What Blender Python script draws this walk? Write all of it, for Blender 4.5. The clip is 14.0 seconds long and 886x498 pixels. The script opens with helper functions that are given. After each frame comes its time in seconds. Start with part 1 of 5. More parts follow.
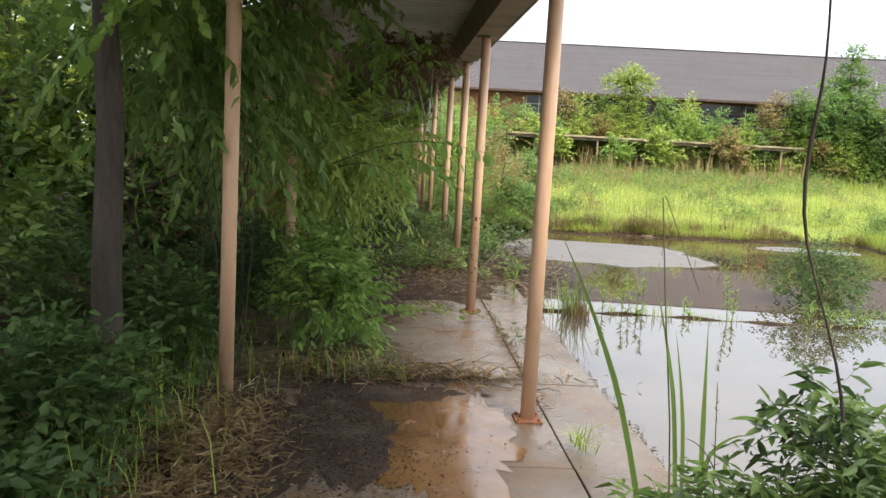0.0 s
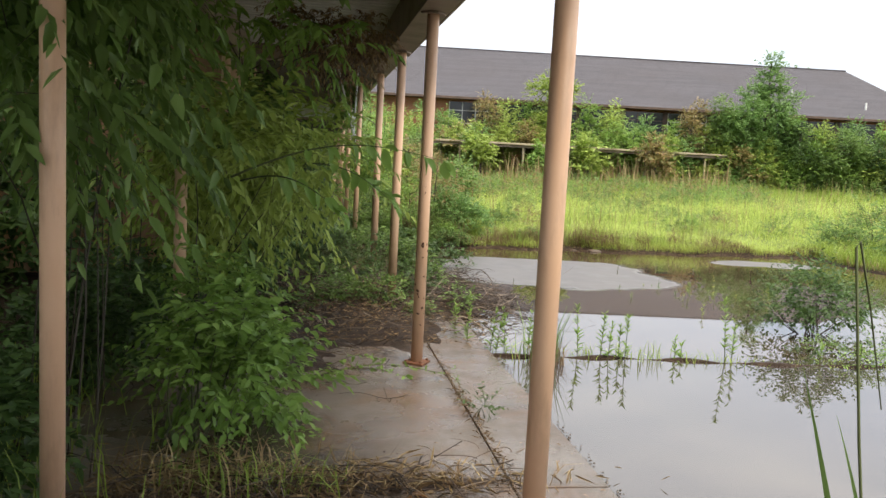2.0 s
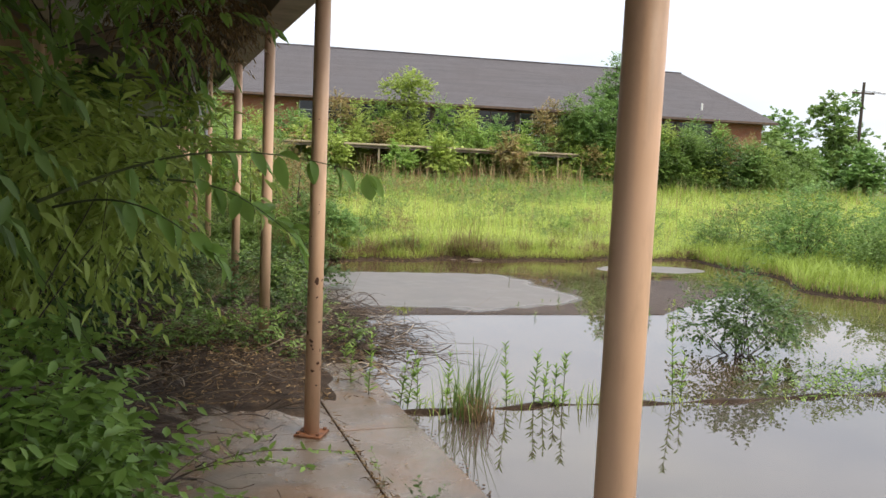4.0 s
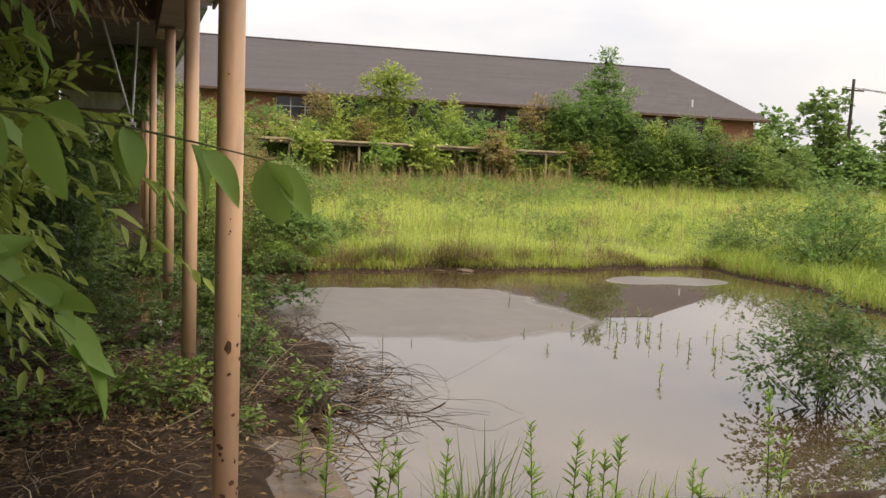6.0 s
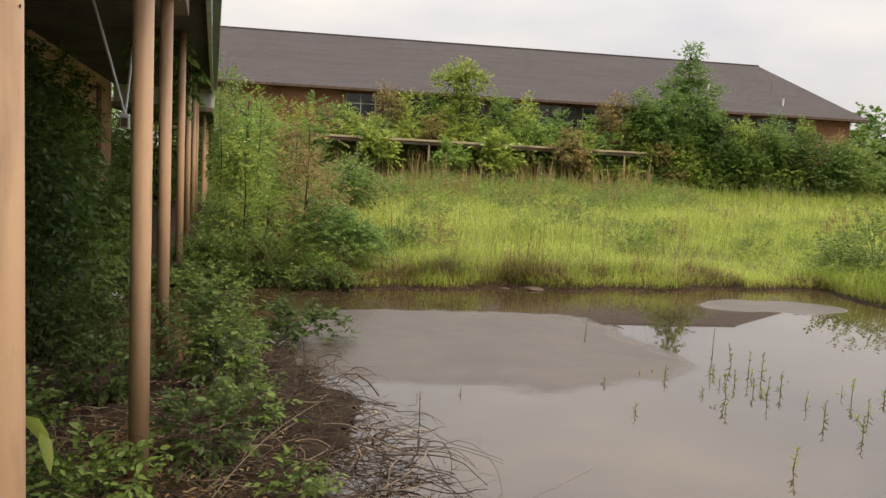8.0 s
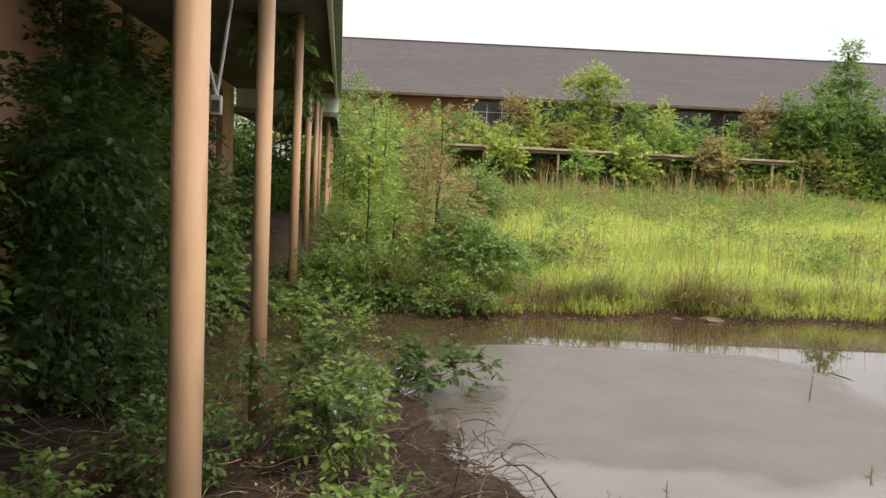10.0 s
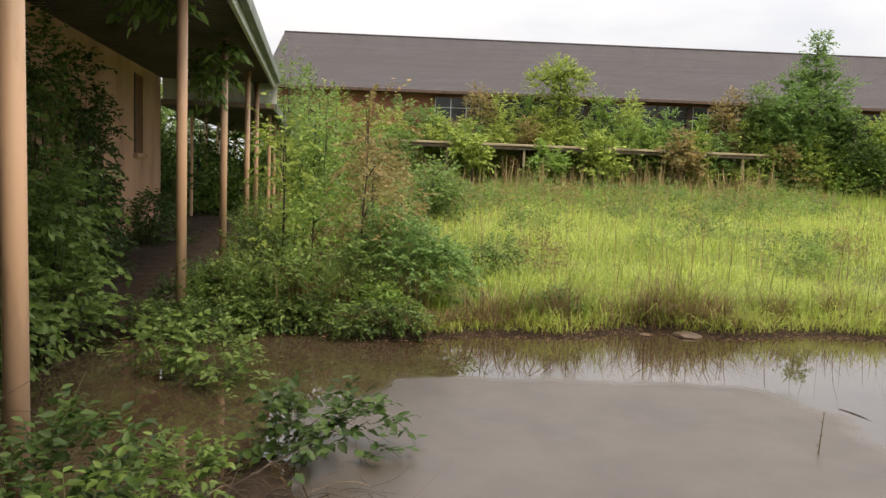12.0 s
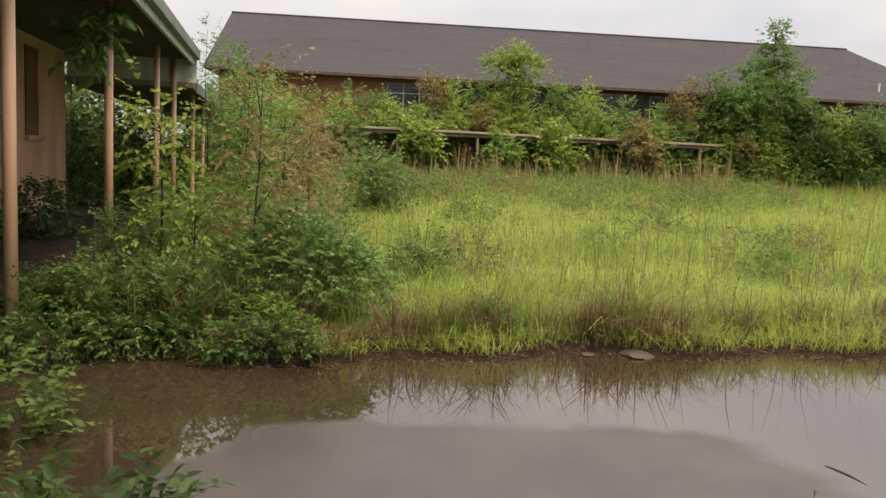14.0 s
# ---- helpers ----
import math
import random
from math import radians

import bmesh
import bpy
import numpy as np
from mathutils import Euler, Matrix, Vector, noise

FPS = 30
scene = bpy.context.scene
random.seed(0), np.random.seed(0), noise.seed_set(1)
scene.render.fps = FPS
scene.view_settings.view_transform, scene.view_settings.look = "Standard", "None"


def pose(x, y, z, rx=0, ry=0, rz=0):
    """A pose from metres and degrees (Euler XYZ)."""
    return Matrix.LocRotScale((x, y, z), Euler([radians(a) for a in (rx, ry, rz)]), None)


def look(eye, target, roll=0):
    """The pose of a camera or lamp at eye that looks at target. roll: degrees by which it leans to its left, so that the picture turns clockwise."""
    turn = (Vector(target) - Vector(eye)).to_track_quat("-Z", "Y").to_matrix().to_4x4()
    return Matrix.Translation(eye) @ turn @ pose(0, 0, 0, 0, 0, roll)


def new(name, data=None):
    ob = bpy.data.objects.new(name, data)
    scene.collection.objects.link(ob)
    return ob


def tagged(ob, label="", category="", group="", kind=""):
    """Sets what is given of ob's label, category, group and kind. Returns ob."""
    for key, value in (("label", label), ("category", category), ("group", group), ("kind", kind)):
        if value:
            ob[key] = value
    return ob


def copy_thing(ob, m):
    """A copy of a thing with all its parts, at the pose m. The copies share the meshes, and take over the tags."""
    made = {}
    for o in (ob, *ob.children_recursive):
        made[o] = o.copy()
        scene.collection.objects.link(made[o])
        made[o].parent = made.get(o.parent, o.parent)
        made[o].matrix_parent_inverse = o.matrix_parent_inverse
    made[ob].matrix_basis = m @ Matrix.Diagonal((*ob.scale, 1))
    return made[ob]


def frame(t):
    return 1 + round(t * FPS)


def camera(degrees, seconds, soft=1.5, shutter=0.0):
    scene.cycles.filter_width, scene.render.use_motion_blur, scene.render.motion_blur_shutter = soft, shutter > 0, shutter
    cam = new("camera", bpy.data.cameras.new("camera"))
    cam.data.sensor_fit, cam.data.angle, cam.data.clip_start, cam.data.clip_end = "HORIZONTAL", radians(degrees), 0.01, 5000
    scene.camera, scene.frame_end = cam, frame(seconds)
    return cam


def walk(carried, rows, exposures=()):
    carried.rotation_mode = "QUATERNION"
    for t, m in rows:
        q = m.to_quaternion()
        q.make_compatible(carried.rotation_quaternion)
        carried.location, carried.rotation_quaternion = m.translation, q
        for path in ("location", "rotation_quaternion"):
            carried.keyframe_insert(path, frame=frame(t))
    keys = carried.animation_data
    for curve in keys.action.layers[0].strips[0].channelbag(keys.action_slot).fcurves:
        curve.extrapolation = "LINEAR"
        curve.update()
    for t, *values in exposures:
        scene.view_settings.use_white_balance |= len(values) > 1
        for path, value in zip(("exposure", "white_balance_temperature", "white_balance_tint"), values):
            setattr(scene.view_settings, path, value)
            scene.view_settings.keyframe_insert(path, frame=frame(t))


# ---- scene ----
cam = camera(56.3, 14.0)
PATH = [
    (0, (-0.07, 0.42, 1.57), (0.057, 2.401, 1.322), 3.2),
    (0.5, (-0.025, 0.81, 1.564), (0.205, 2.782, 1.321), 3.0),
    (1, (0.015, 1.285, 1.564), (0.315, 3.249, 1.33), 3.2),
    (1.5, (-0.046, 1.761, 1.559), (0.267, 3.724, 1.337), 3.4),
    (2, (-0.095, 2.143, 1.549), (0.221, 4.106, 1.33), 3.0),
    (2.5, (-0.086, 2.533, 1.558), (0.242, 4.494, 1.346), 3.0),
    (3, (-0.173, 2.868, 1.581), (0.259, 4.81, 1.379), 3.1),
    (3.5, (-0.203, 3.204, 1.582), (0.432, 5.09, 1.381), 2.4),
    (6, (0.421, 5.388, 1.535), (1.125, 7.249, 1.333), 2.4),
    (6.5, (0.548, 5.737, 1.572), (1.272, 7.591, 1.38), 2.0),
    (7, (0.805, 6.053, 1.553), (1.527, 7.908, 1.36), 1.9),
    (7.5, (0.979, 6.368, 1.516), (1.614, 8.254, 1.312), 2.7),
    (8, (1.049, 6.819, 1.577), (1.586, 8.733, 1.365), 2.9),
    (8.5, (1.108, 7.337, 1.51), (1.557, 9.274, 1.298), 2.9),
    (9, (1.099, 7.749, 1.517), (1.466, 9.704, 1.308), 3.2),
    (11.5, (1.444, 9.538, 1.359), (1.633, 11.52, 1.174), 1.7),
    (12, (1.727, 9.866, 1.404), (2.045, 11.831, 1.207), 2.1),
    (12.5, (1.894, 10.166, 1.42), (2.383, 12.095, 1.22), 2.1),
    (13, (2.066, 10.401, 1.426), (2.711, 12.284, 1.228), 1.9),
    (13.5, (2.256, 10.658, 1.407), (2.822, 12.565, 1.202), 2.3),
    (14, (2.34, 11.047, 1.403), (2.753, 12.991, 1.182), 2.6),
]

EXPOSURES = [(0.0, 0.78, 6800, 12), (1.0, 0.6, 6750, 12), (2.5, 0.53, 6750, 12), (3.7, 0.38, 6700, 12), (5.9, 0.12, 7700, 16), (6.5, -0.2, 7800, 16),
             (7.0, -0.36, 7800, 16), (8.0, -0.16, 7800, 16), (9.0, 0.0, 7800, 16), (11.3, 0.46, 6900, 13), (11.8, 0.2, 7300, 14), (12.5, -0.24, 7700, 16),
             (13.3, -0.5, 7600, 16), (14.0, -0.22, 7650, 17)]
walk(cam, [(t, look(e, g, r)) for t, e, g, r in PATH], EXPOSURES)


# ---- world and sun ----
def build_world():
    w = bpy.data.worlds.new("overcast_sky")
    scene.world = w
    w.use_nodes = True
    nt = w.node_tree
    nt.nodes.clear()
    sky = nt.nodes.new("ShaderNodeTexSky")
    sky.sky_type, sky.sun_disc = "NISHITA", False
    sky.sun_elevation, sky.sun_rotation = radians(59), radians(149)
    tc = nt.nodes.new("ShaderNodeTexCoord")
    mp = nt.nodes.new("ShaderNodeMapping")
    mp.inputs["Scale"].default_value = (1.6, 1.6, 5.0)
    ns = nt.nodes.new("ShaderNodeTexNoise")
    ns.inputs["Scale"].default_value, ns.inputs["Detail"].default_value = 1.7, 5.0
    rp = nt.nodes.new("ShaderNodeValToRGB")
    rp.color_ramp.elements[0].position, rp.color_ramp.elements[1].position = 0.33, 0.72
    rp.color_ramp.elements[0].color = (6.2, 7.0, 8.2, 1)
    rp.color_ramp.elements[1].color = (9.2, 9.55, 9.7, 1)
    mx = nt.nodes.new("ShaderNodeMix")
    mx.data_type = "RGBA"
    mx.inputs[0].default_value = 0.93
    bg = nt.nodes.new("ShaderNodeBackground")
    bg.inputs["Strength"].default_value = 0.122
    out = nt.nodes.new("ShaderNodeOutputWorld")
    L = nt.links.new
    L(tc.outputs["Generated"], mp.inputs[0])
    L(mp.outputs[0], ns.inputs["Vector"])
    L(ns.outputs["Fac"], rp.inputs[0])
    L(sky.outputs[0], mx.inputs[6])
    sep = nt.nodes.new("ShaderNodeSeparateXYZ")
    L(tc.outputs["Generated"], sep.inputs[0])
    up = nt.nodes.new("ShaderNodeMapRange")
    up.inputs["From Min"].default_value, up.inputs["From Max"].default_value = 0.0, 1.0
    up.inputs["To Min"].default_value, up.inputs["To Max"].default_value = 0.81, 2.1
    L(sep.outputs[2], up.inputs["Value"])
    lift = nt.nodes.new("ShaderNodeVectorMath")
    lift.operation = "SCALE"
    L(rp.outputs[0], lift.inputs[0])
    L(up.outputs[0], lift.inputs["Scale"])
    L(lift.outputs[0], mx.inputs[7])
    L(mx.outputs[2], bg.inputs["Color"])
    L(bg.outputs[0], out.inputs["Surface"])


build_world()
sun = new("sun", bpy.data.lights.new("sun", "SUN"))
sun.data.energy, sun.data.angle, sun.data.color = 3.7, radians(22), (1.0, 0.91, 0.74)
sun.matrix_world = look((4.2, -7, 14), (0, 0, 0))


# ---- materials ----
class Mat:
    """A node material with a principled surface and small helpers."""

    def __init__(self, name, rough=0.7, metal=0.0, spec=0.5):
        self.m = bpy.data.materials.new(name)
        self.m.use_nodes = True
        self.nt = self.m.node_tree
        self.b = self.nt.nodes["Principled BSDF"]
        self.b.inputs["Roughness"].default_value = rough
        self.b.inputs["Metallic"].default_value = metal
        self.b.inputs["Specular IOR Level"].default_value = spec
        self.tc = self.nt.nodes.new("ShaderNodeTexCoord")
        self.geo = self.nt.nodes.new("ShaderNodeNewGeometry")

    def node(self, kind, **inputs):
        n = self.nt.nodes.new(kind)
        for k, v in inputs.items():
            n.inputs[k].default_value = v
        return n

    def link(self, a, b):
        self.nt.links.new(a, b)

    def noise(self, scale, detail=4.0, rough=0.55, stretch=(1, 1, 1), coord="Position", distortion=0.0):
        mp = self.node("ShaderNodeMapping")
        mp.inputs["Scale"].default_value = stretch
        self.link(self.geo.outputs["Position"] if coord == "Position" else self.tc.outputs[coord], mp.inputs[0])
        n = self.node("ShaderNodeTexNoise", Scale=scale, Detail=detail, Roughness=rough, Distortion=distortion)
        self.link(mp.outputs[0], n.inputs["Vector"])
        return n.outputs["Fac"]

    def ramp(self, fac, stops):
        r = self.node("ShaderNodeValToRGB")
        el = r.color_ramp.elements
        while len(el) < len(stops):
            el.new(0.5)
        for e, (p, c) in zip(el, stops):
            e.position = p
            e.color = (*c, 1) if len(c) == 3 else c
        self.link(fac, r.inputs[0])
        return r.outputs[0]

    def grey(self, fac, a, b, va=0.0, vb=1.0):
        n = self.node("ShaderNodeMapRange")
        n.inputs["From Min"].default_value, n.inputs["From Max"].default_value = a, b
        n.inputs["To Min"].default_value, n.inputs["To Max"].default_value = va, vb
        self.link(fac, n.inputs["Value"])
        return n.outputs[0]

    def mix(self, fac, a, b, how="MIX"):
        n = self.node("ShaderNodeMix")
        n.data_type, n.blend_type = "RGBA", how
        for sock, v in ((n.inputs[0], fac), (n.inputs[6], a), (n.inputs[7], b)):
            if isinstance(v, (int, float)):
                sock.default_value = v
            elif isinstance(v, tuple):
                sock.default_value = (*v, 1)
            else:
                self.link(v, sock)
        return n.outputs[2]

    def math(self, op, a, b=0.0):
        n = self.node("ShaderNodeMath")
        n.operation = op
        for sock, v in ((n.inputs[0], a), (n.inputs[1], b)):
            if isinstance(v, (int, float)):
                sock.default_value = v
            else:
                self.link(v, sock)
        return n.outputs[0]

    def color(self, c):
        if isinstance(c, tuple):
            self.b.inputs["Base Color"].default_value = (*c, 1)
        else:
            self.link(c, self.b.inputs["Base Color"])
        return self

    def rough(self, r):
        self.link(r, self.b.inputs["Roughness"])
        return self

    def bump(self, h, strength=0.4, dist=0.01):
        n = self.node("ShaderNodeBump", Strength=strength, Distance=dist)
        self.link(h, n.inputs["Height"])
        self.link(n.outputs[0], self.b.inputs["Normal"])
        return self


def leaf_material(name, dark, mid, light, rough=0.5, thin=0.42, patch=0.9):
    """Leaves: colour varies leaf by leaf and patch by patch, and light comes through."""
    k = Mat(name, rough, 0.0, 0.35)
    c = k.ramp(k.geo.outputs["Random Per Island"], [(0.0, dark), (0.55, mid), (1.0, light)])
    p = k.noise(patch, 3.0)
    c = k.mix(k.grey(p, 0.4, 0.7, 0.0, 0.35), c, dark)
    k.color(c)
    tr = k.node("ShaderNodeBsdfTranslucent")
    k.link(k.mix(0.5, c, light), tr.inputs["Color"])
    mx = k.node("ShaderNodeMixShader")
    mx.inputs[0].default_value = thin
    k.link(k.b.outputs[0], mx.inputs[1])
    k.link(tr.outputs[0], mx.inputs[2])
    out = [n for n in k.nt.nodes if n.type == "OUTPUT_MATERIAL"][0]
    k.link(mx.outputs[0], out.inputs["Surface"])
    return k.m


def build_materials():
    M = {}
    # painted steel posts, salmon-tan, chalky with chips and rust
    k = Mat("post_paint", 0.45)
    base = k.mix(k.grey(k.noise(2.3, 5.0, 0.6, (1, 1, 0.35)), 0.35, 0.7), (0.56, 0.345, 0.215), (0.66, 0.44, 0.295))
    grime = k.grey(k.noise(7.0, 6.0, 0.65, (2, 2, 0.4)), 0.52, 0.75, 0.0, 0.55)
    base = k.mix(grime, base, (0.30, 0.20, 0.13))
    chips = k.grey(k.noise(22.0, 3.0, 0.5, (1, 1, 0.7)), 0.77, 0.79)
    base = k.mix(chips, base, (0.07, 0.035, 0.02))
    k.color(base).rough(k.grey(k.noise(9.0), 0.3, 0.7, 0.38, 0.62)).bump(k.noise(60.0), 0.12, 0.002)
    M["post"] = k.m
    k = Mat("rust", 0.85)
    k.color(k.ramp(k.noise(35.0, 5.0), [(0.3, (0.05, 0.022, 0.012)), (0.7, (0.20, 0.075, 0.03))])).bump(k.noise(120.0), 0.5, 0.002)
    M["rust"] = k.m
    k = Mat("dark_rust", 0.9)
    k.color(k.ramp(k.noise(60.0, 5.0), [(0.3, (0.022, 0.010, 0.006)), (0.75, (0.10, 0.04, 0.018))])).bump(k.noise(140.0), 0.5, 0.002)
    M["rust_dark"] = k.m
    # wet concrete
    k = Mat("wet_concrete", 0.4)
    big = k.noise(0.9, 6.0, 0.6)
    fine = k.noise(14.0, 8.0, 0.7)
    c = k.ramp(big, [(0.3, (0.060, 0.040, 0.026)), (0.5, (0.115, 0.088, 0.068)), (0.72, (0.17, 0.142, 0.118))])
    c = k.mix(k.grey(fine, 0.35, 0.7, 0.0, 0.55), c, (0.07, 0.056, 0.045))
    c = k.mix(k.grey(k.noise(1.6, 7.0, 0.65, distortion=0.6), 0.48, 0.62, 0.0, 0.75), c, (0.115, 0.062, 0.028))
    c = k.mix(k.grey(k.noise(38.0, 3.0, 0.6), 0.62, 0.72, 0.0, 0.6), c, (0.035, 0.026, 0.02))
    k.color(c).rough(k.grey(k.noise(1.3, 5.0, 0.6), 0.40, 0.60, 0.10, 0.5)).bump(k.noise(55.0, 8.0, 0.75), 0.45, 0.006)
    M["concrete"] = k.m
    # soil with litter
    k = Mat("soil", 0.85)
    c = k.ramp(k.noise(9.0, 8.0, 0.7), [(0.3, (0.014, 0.009, 0.006)), (0.55, (0.042, 0.027, 0.018)), (0.8, (0.10, 0.066, 0.042))])
    k.b.inputs["Specular IOR Level"].default_value = 0.2
    k.color(c).rough(k.grey(k.noise(4.0), 0.3, 0.7, 0.7, 0.98)).bump(k.noise(45.0, 6.0, 0.7), 0.9, 0.025)
    M["soil"] = k.m
    k = Mat("silt", 0.4)
    c = k.ramp(k.noise(11.0, 8.0, 0.7), [(0.3, (0.016, 0.009, 0.005)), (0.6, (0.046, 0.027, 0.015)), (0.85, (0.10, 0.064, 0.038))])
    k.b.inputs["Specular IOR Level"].default_value = 0.3
    k.color(c).rough(k.grey(k.noise(3.0), 0.35, 0.65, 0.55, 0.95)).bump(k.noise(60.0, 7.0, 0.75), 1.0, 0.014)
    M["silt"] = k.m
    k = Mat("silty_puddle", 0.1)
    c = k.ramp(k.noise(2.2, 6.0, 0.6), [(0.3, (0.075, 0.036, 0.012)), (0.7, (0.17, 0.092, 0.042))])
    k.color(c).rough(k.grey(k.noise(3.5, 5.0), 0.35, 0.65, 0.06, 0.3)).bump(k.noise(40.0, 6.0), 0.08, 0.003)
    M["puddle"] = k.m
    # meadow ground
    k = Mat("meadow_soil", 0.9)
    c = k.ramp(k.noise(1.3, 8.0, 0.7), [(0.3, (0.045, 0.05, 0.015)), (0.55, (0.09, 0.115, 0.025)), (0.8, (0.16, 0.14, 0.06))])
    k.color(c).bump(k.noise(25.0, 6.0, 0.7), 0.8, 0.03)
    M["meadow"] = k.m
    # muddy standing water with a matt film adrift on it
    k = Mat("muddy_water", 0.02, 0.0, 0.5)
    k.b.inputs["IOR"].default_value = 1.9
    sx = k.node("ShaderNodeSeparateXYZ")
    k.link(k.geo.outputs["Position"], sx.inputs[0])
    wob = k.noise(0.55, 4.0, 0.5)
    wob = k.grey(wob, 0.0, 1.0, -1.0, 1.0)
    dx = k.math("DIVIDE", k.math("SUBTRACT", k.math("ADD", sx.outputs[0], k.grey(k.noise(0.9, 5.0, 0.55), 0.0, 1.0, -0.5, 0.5)), 3.3), 1.6)
    dy = k.math("DIVIDE", k.math("SUBTRACT", k.math("ADD", sx.outputs[1], wob), 13.82), 1.55)
    d4 = k.math("ADD", k.math("POWER", k.math("ABSOLUTE", dx), 2.6), k.math("POWER", k.math("ABSOLUTE", dy), 2.6))
    film = k.grey(d4, 1.22, 0.86, 0.0, 1.0)
    # a second, smaller raft of scum towards the east shore
    ex = k.math("DIVIDE", k.math("SUBTRACT", sx.outputs[0], 7.8), 1.0)
    ey = k.math("DIVIDE", k.math("SUBTRACT", k.math("ADD", sx.outputs[1], k.math("MULTIPLY", wob, 0.5)), 15.5), 0.5)
    e2 = k.math("ADD", k.math("MULTIPLY", ex, ex), k.math("MULTIPLY", ey, ey))
    film = k.math("MAXIMUM", film, k.grey(e2, 1.15, 0.85, 0.0, 1.0))
    silty = k.grey(sx.outputs[1], 8.2, 8.8, 0.0, 1.0)
    film = k.math("MULTIPLY", film, k.grey(k.noise(2.4, 5.0, 0.6), 0.25, 0.5, 0.85, 1.0))
    c = k.ramp(k.noise(0.7, 4.0), [(0.3, (0.042, 0.034, 0.028)), (0.7, (0.062, 0.05, 0.044))])
    c = k.mix(silty, c, k.ramp(k.noise(0.6, 5.0, 0.6), [(0.3, (0.038, 0.025, 0.015)), (0.7, (0.066, 0.047, 0.033))]))
    c = k.mix(film, c, k.ramp(k.noise(1.7, 6.0, 0.65), [(0.35, (0.034, 0.023, 0.015)), (0.65, (0.068, 0.050, 0.037))]))
    k.color(c).rough(k.grey(film, 0.0, 1.0, 0.012, 0.42)).bump(k.math("MULTIPLY", k.noise(30.0, 6.0, 0.7), k.grey(film, 0.0, 1.0, 0.02, 1.0)), 0.07, 0.005)
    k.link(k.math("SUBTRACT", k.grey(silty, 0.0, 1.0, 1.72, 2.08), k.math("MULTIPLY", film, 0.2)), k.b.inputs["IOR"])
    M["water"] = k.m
    # ribbed metal decking and beams
    k = Mat("deck_metal", 0.6, 0.0)
    c = k.ramp(k.noise(1.8, 6.0, 0.65, (1, 0.4, 1)), [(0.3, (0.34, 0.33, 0.315)), (0.6, (0.58, 0.575, 0.555)), (0.85, (0.36, 0.27, 0.19))])
    k.color(c).rough(k.grey(k.noise(5.0), 0.3, 0.7, 0.4, 0.75))
    M["deck"] = k.m
    # darker copy of deck_metal, with the underside's shade put into its colour
    k = Mat("deck_shaded", 0.7, 0.0)
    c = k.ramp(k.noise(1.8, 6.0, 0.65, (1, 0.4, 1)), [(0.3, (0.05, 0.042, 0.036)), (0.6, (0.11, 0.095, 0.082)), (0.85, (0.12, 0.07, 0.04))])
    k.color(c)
    M["deck_shaded"] = k.m
    k = Mat("beam_paint", 0.6)
    c = k.ramp(k.noise(3.0, 6.0, 0.65), [(0.3, (0.12, 0.085, 0.065)), (0.6, (0.24, 0.18, 0.14)), (0.85, (0.13, 0.06, 0.03))])
    k.color(c)
    M["beam"] = k.m
    k = Mat("pale_sheet", 0.45)
    c = k.ramp(k.noise(2.0, 6.0, 0.65, (3, 3, 0.6)), [(0.25, (0.26, 0.27, 0.255)), (0.5, (0.50, 0.53, 0.50)), (0.8, (0.60, 0.60, 0.56))])
    k.color(c)
    M["pale"] = k.m
    k = Mat("roof_edge_sheet", 0.5)
    c = k.ramp(k.noise(2.6, 6.0, 0.65), [(0.3, (0.10, 0.13, 0.115)), (0.7, (0.22, 0.26, 0.235))])
    k.color(c)
    M["edge"] = k.m
    # stucco
    k = Mat("stucco", 0.85)
    c = k.ramp(k.noise(1.1, 7.0, 0.6, (1, 1, 0.5)), [(0.3, (0.26, 0.145, 0.088)), (0.55, (0.41, 0.24, 0.15)), (0.8, (0.46, 0.30, 0.20))])
    c = k.mix(k.grey(k.noise(4.0, 6.0, 0.7, (1, 1, 0.25)), 0.55, 0.75, 0.0, 0.6), c, (0.16, 0.11, 0.08))
    k.color(c).bump(k.noise(50.0, 5.0, 0.7), 0.3, 0.006)
    M["stucco"] = k.m
    # near-black colour standing in for the shade inside the openings
    k = Mat("unlit_interior", 0.9)
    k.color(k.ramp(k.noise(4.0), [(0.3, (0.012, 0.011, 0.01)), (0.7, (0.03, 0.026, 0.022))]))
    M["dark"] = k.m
    k = Mat("dark_trim", 0.7)
    k.color(k.ramp(k.noise(4.0, 6.0), [(0.3, (0.05, 0.032, 0.024)), (0.7, (0.12, 0.075, 0.055))]))
    M["trim"] = k.m
    # asphalt shingles
    k = Mat("shingle", 0.9)
    c = k.ramp(k.geo.outputs["Random Per Island"], [(0.0, (0.053, 0.049, 0.056)), (1.0, (0.069, 0.064, 0.072))])
    c = k.mix(k.grey(k.noise(0.22, 6.0, 0.65), 0.35, 0.7, 0.0, 0.5), c, (0.055, 0.046, 0.048))
    k.color(c).bump(k.noise(30.0, 5.0), 0.4, 0.01)
    M["shingle"] = k.m
    # brick wall far off
    k = Mat("brick", 0.85)
    bt = k.node("ShaderNodeTexBrick", Scale=1.0)
    bt.inputs["Brick Width"].default_value, bt.inputs["Row Height"].default_value = 0.22, 0.075
    bt.inputs["Mortar Size"].default_value = 0.008
    bt.inputs["Color1"].default_value = (0.36, 0.115, 0.05, 1)
    bt.inputs["Color2"].default_value = (0.27, 0.085, 0.04, 1)
    bt.inputs["Mortar"].default_value = (0.34, 0.25, 0.19, 1)
    mp = k.node("ShaderNodeMapping")
    mp.inputs["Rotation"].default_value = (radians(90), 0, 0)
    k.link(k.tc.outputs["Object"], mp.inputs[0])
    k.link(mp.outputs[0], bt.inputs["Vector"])
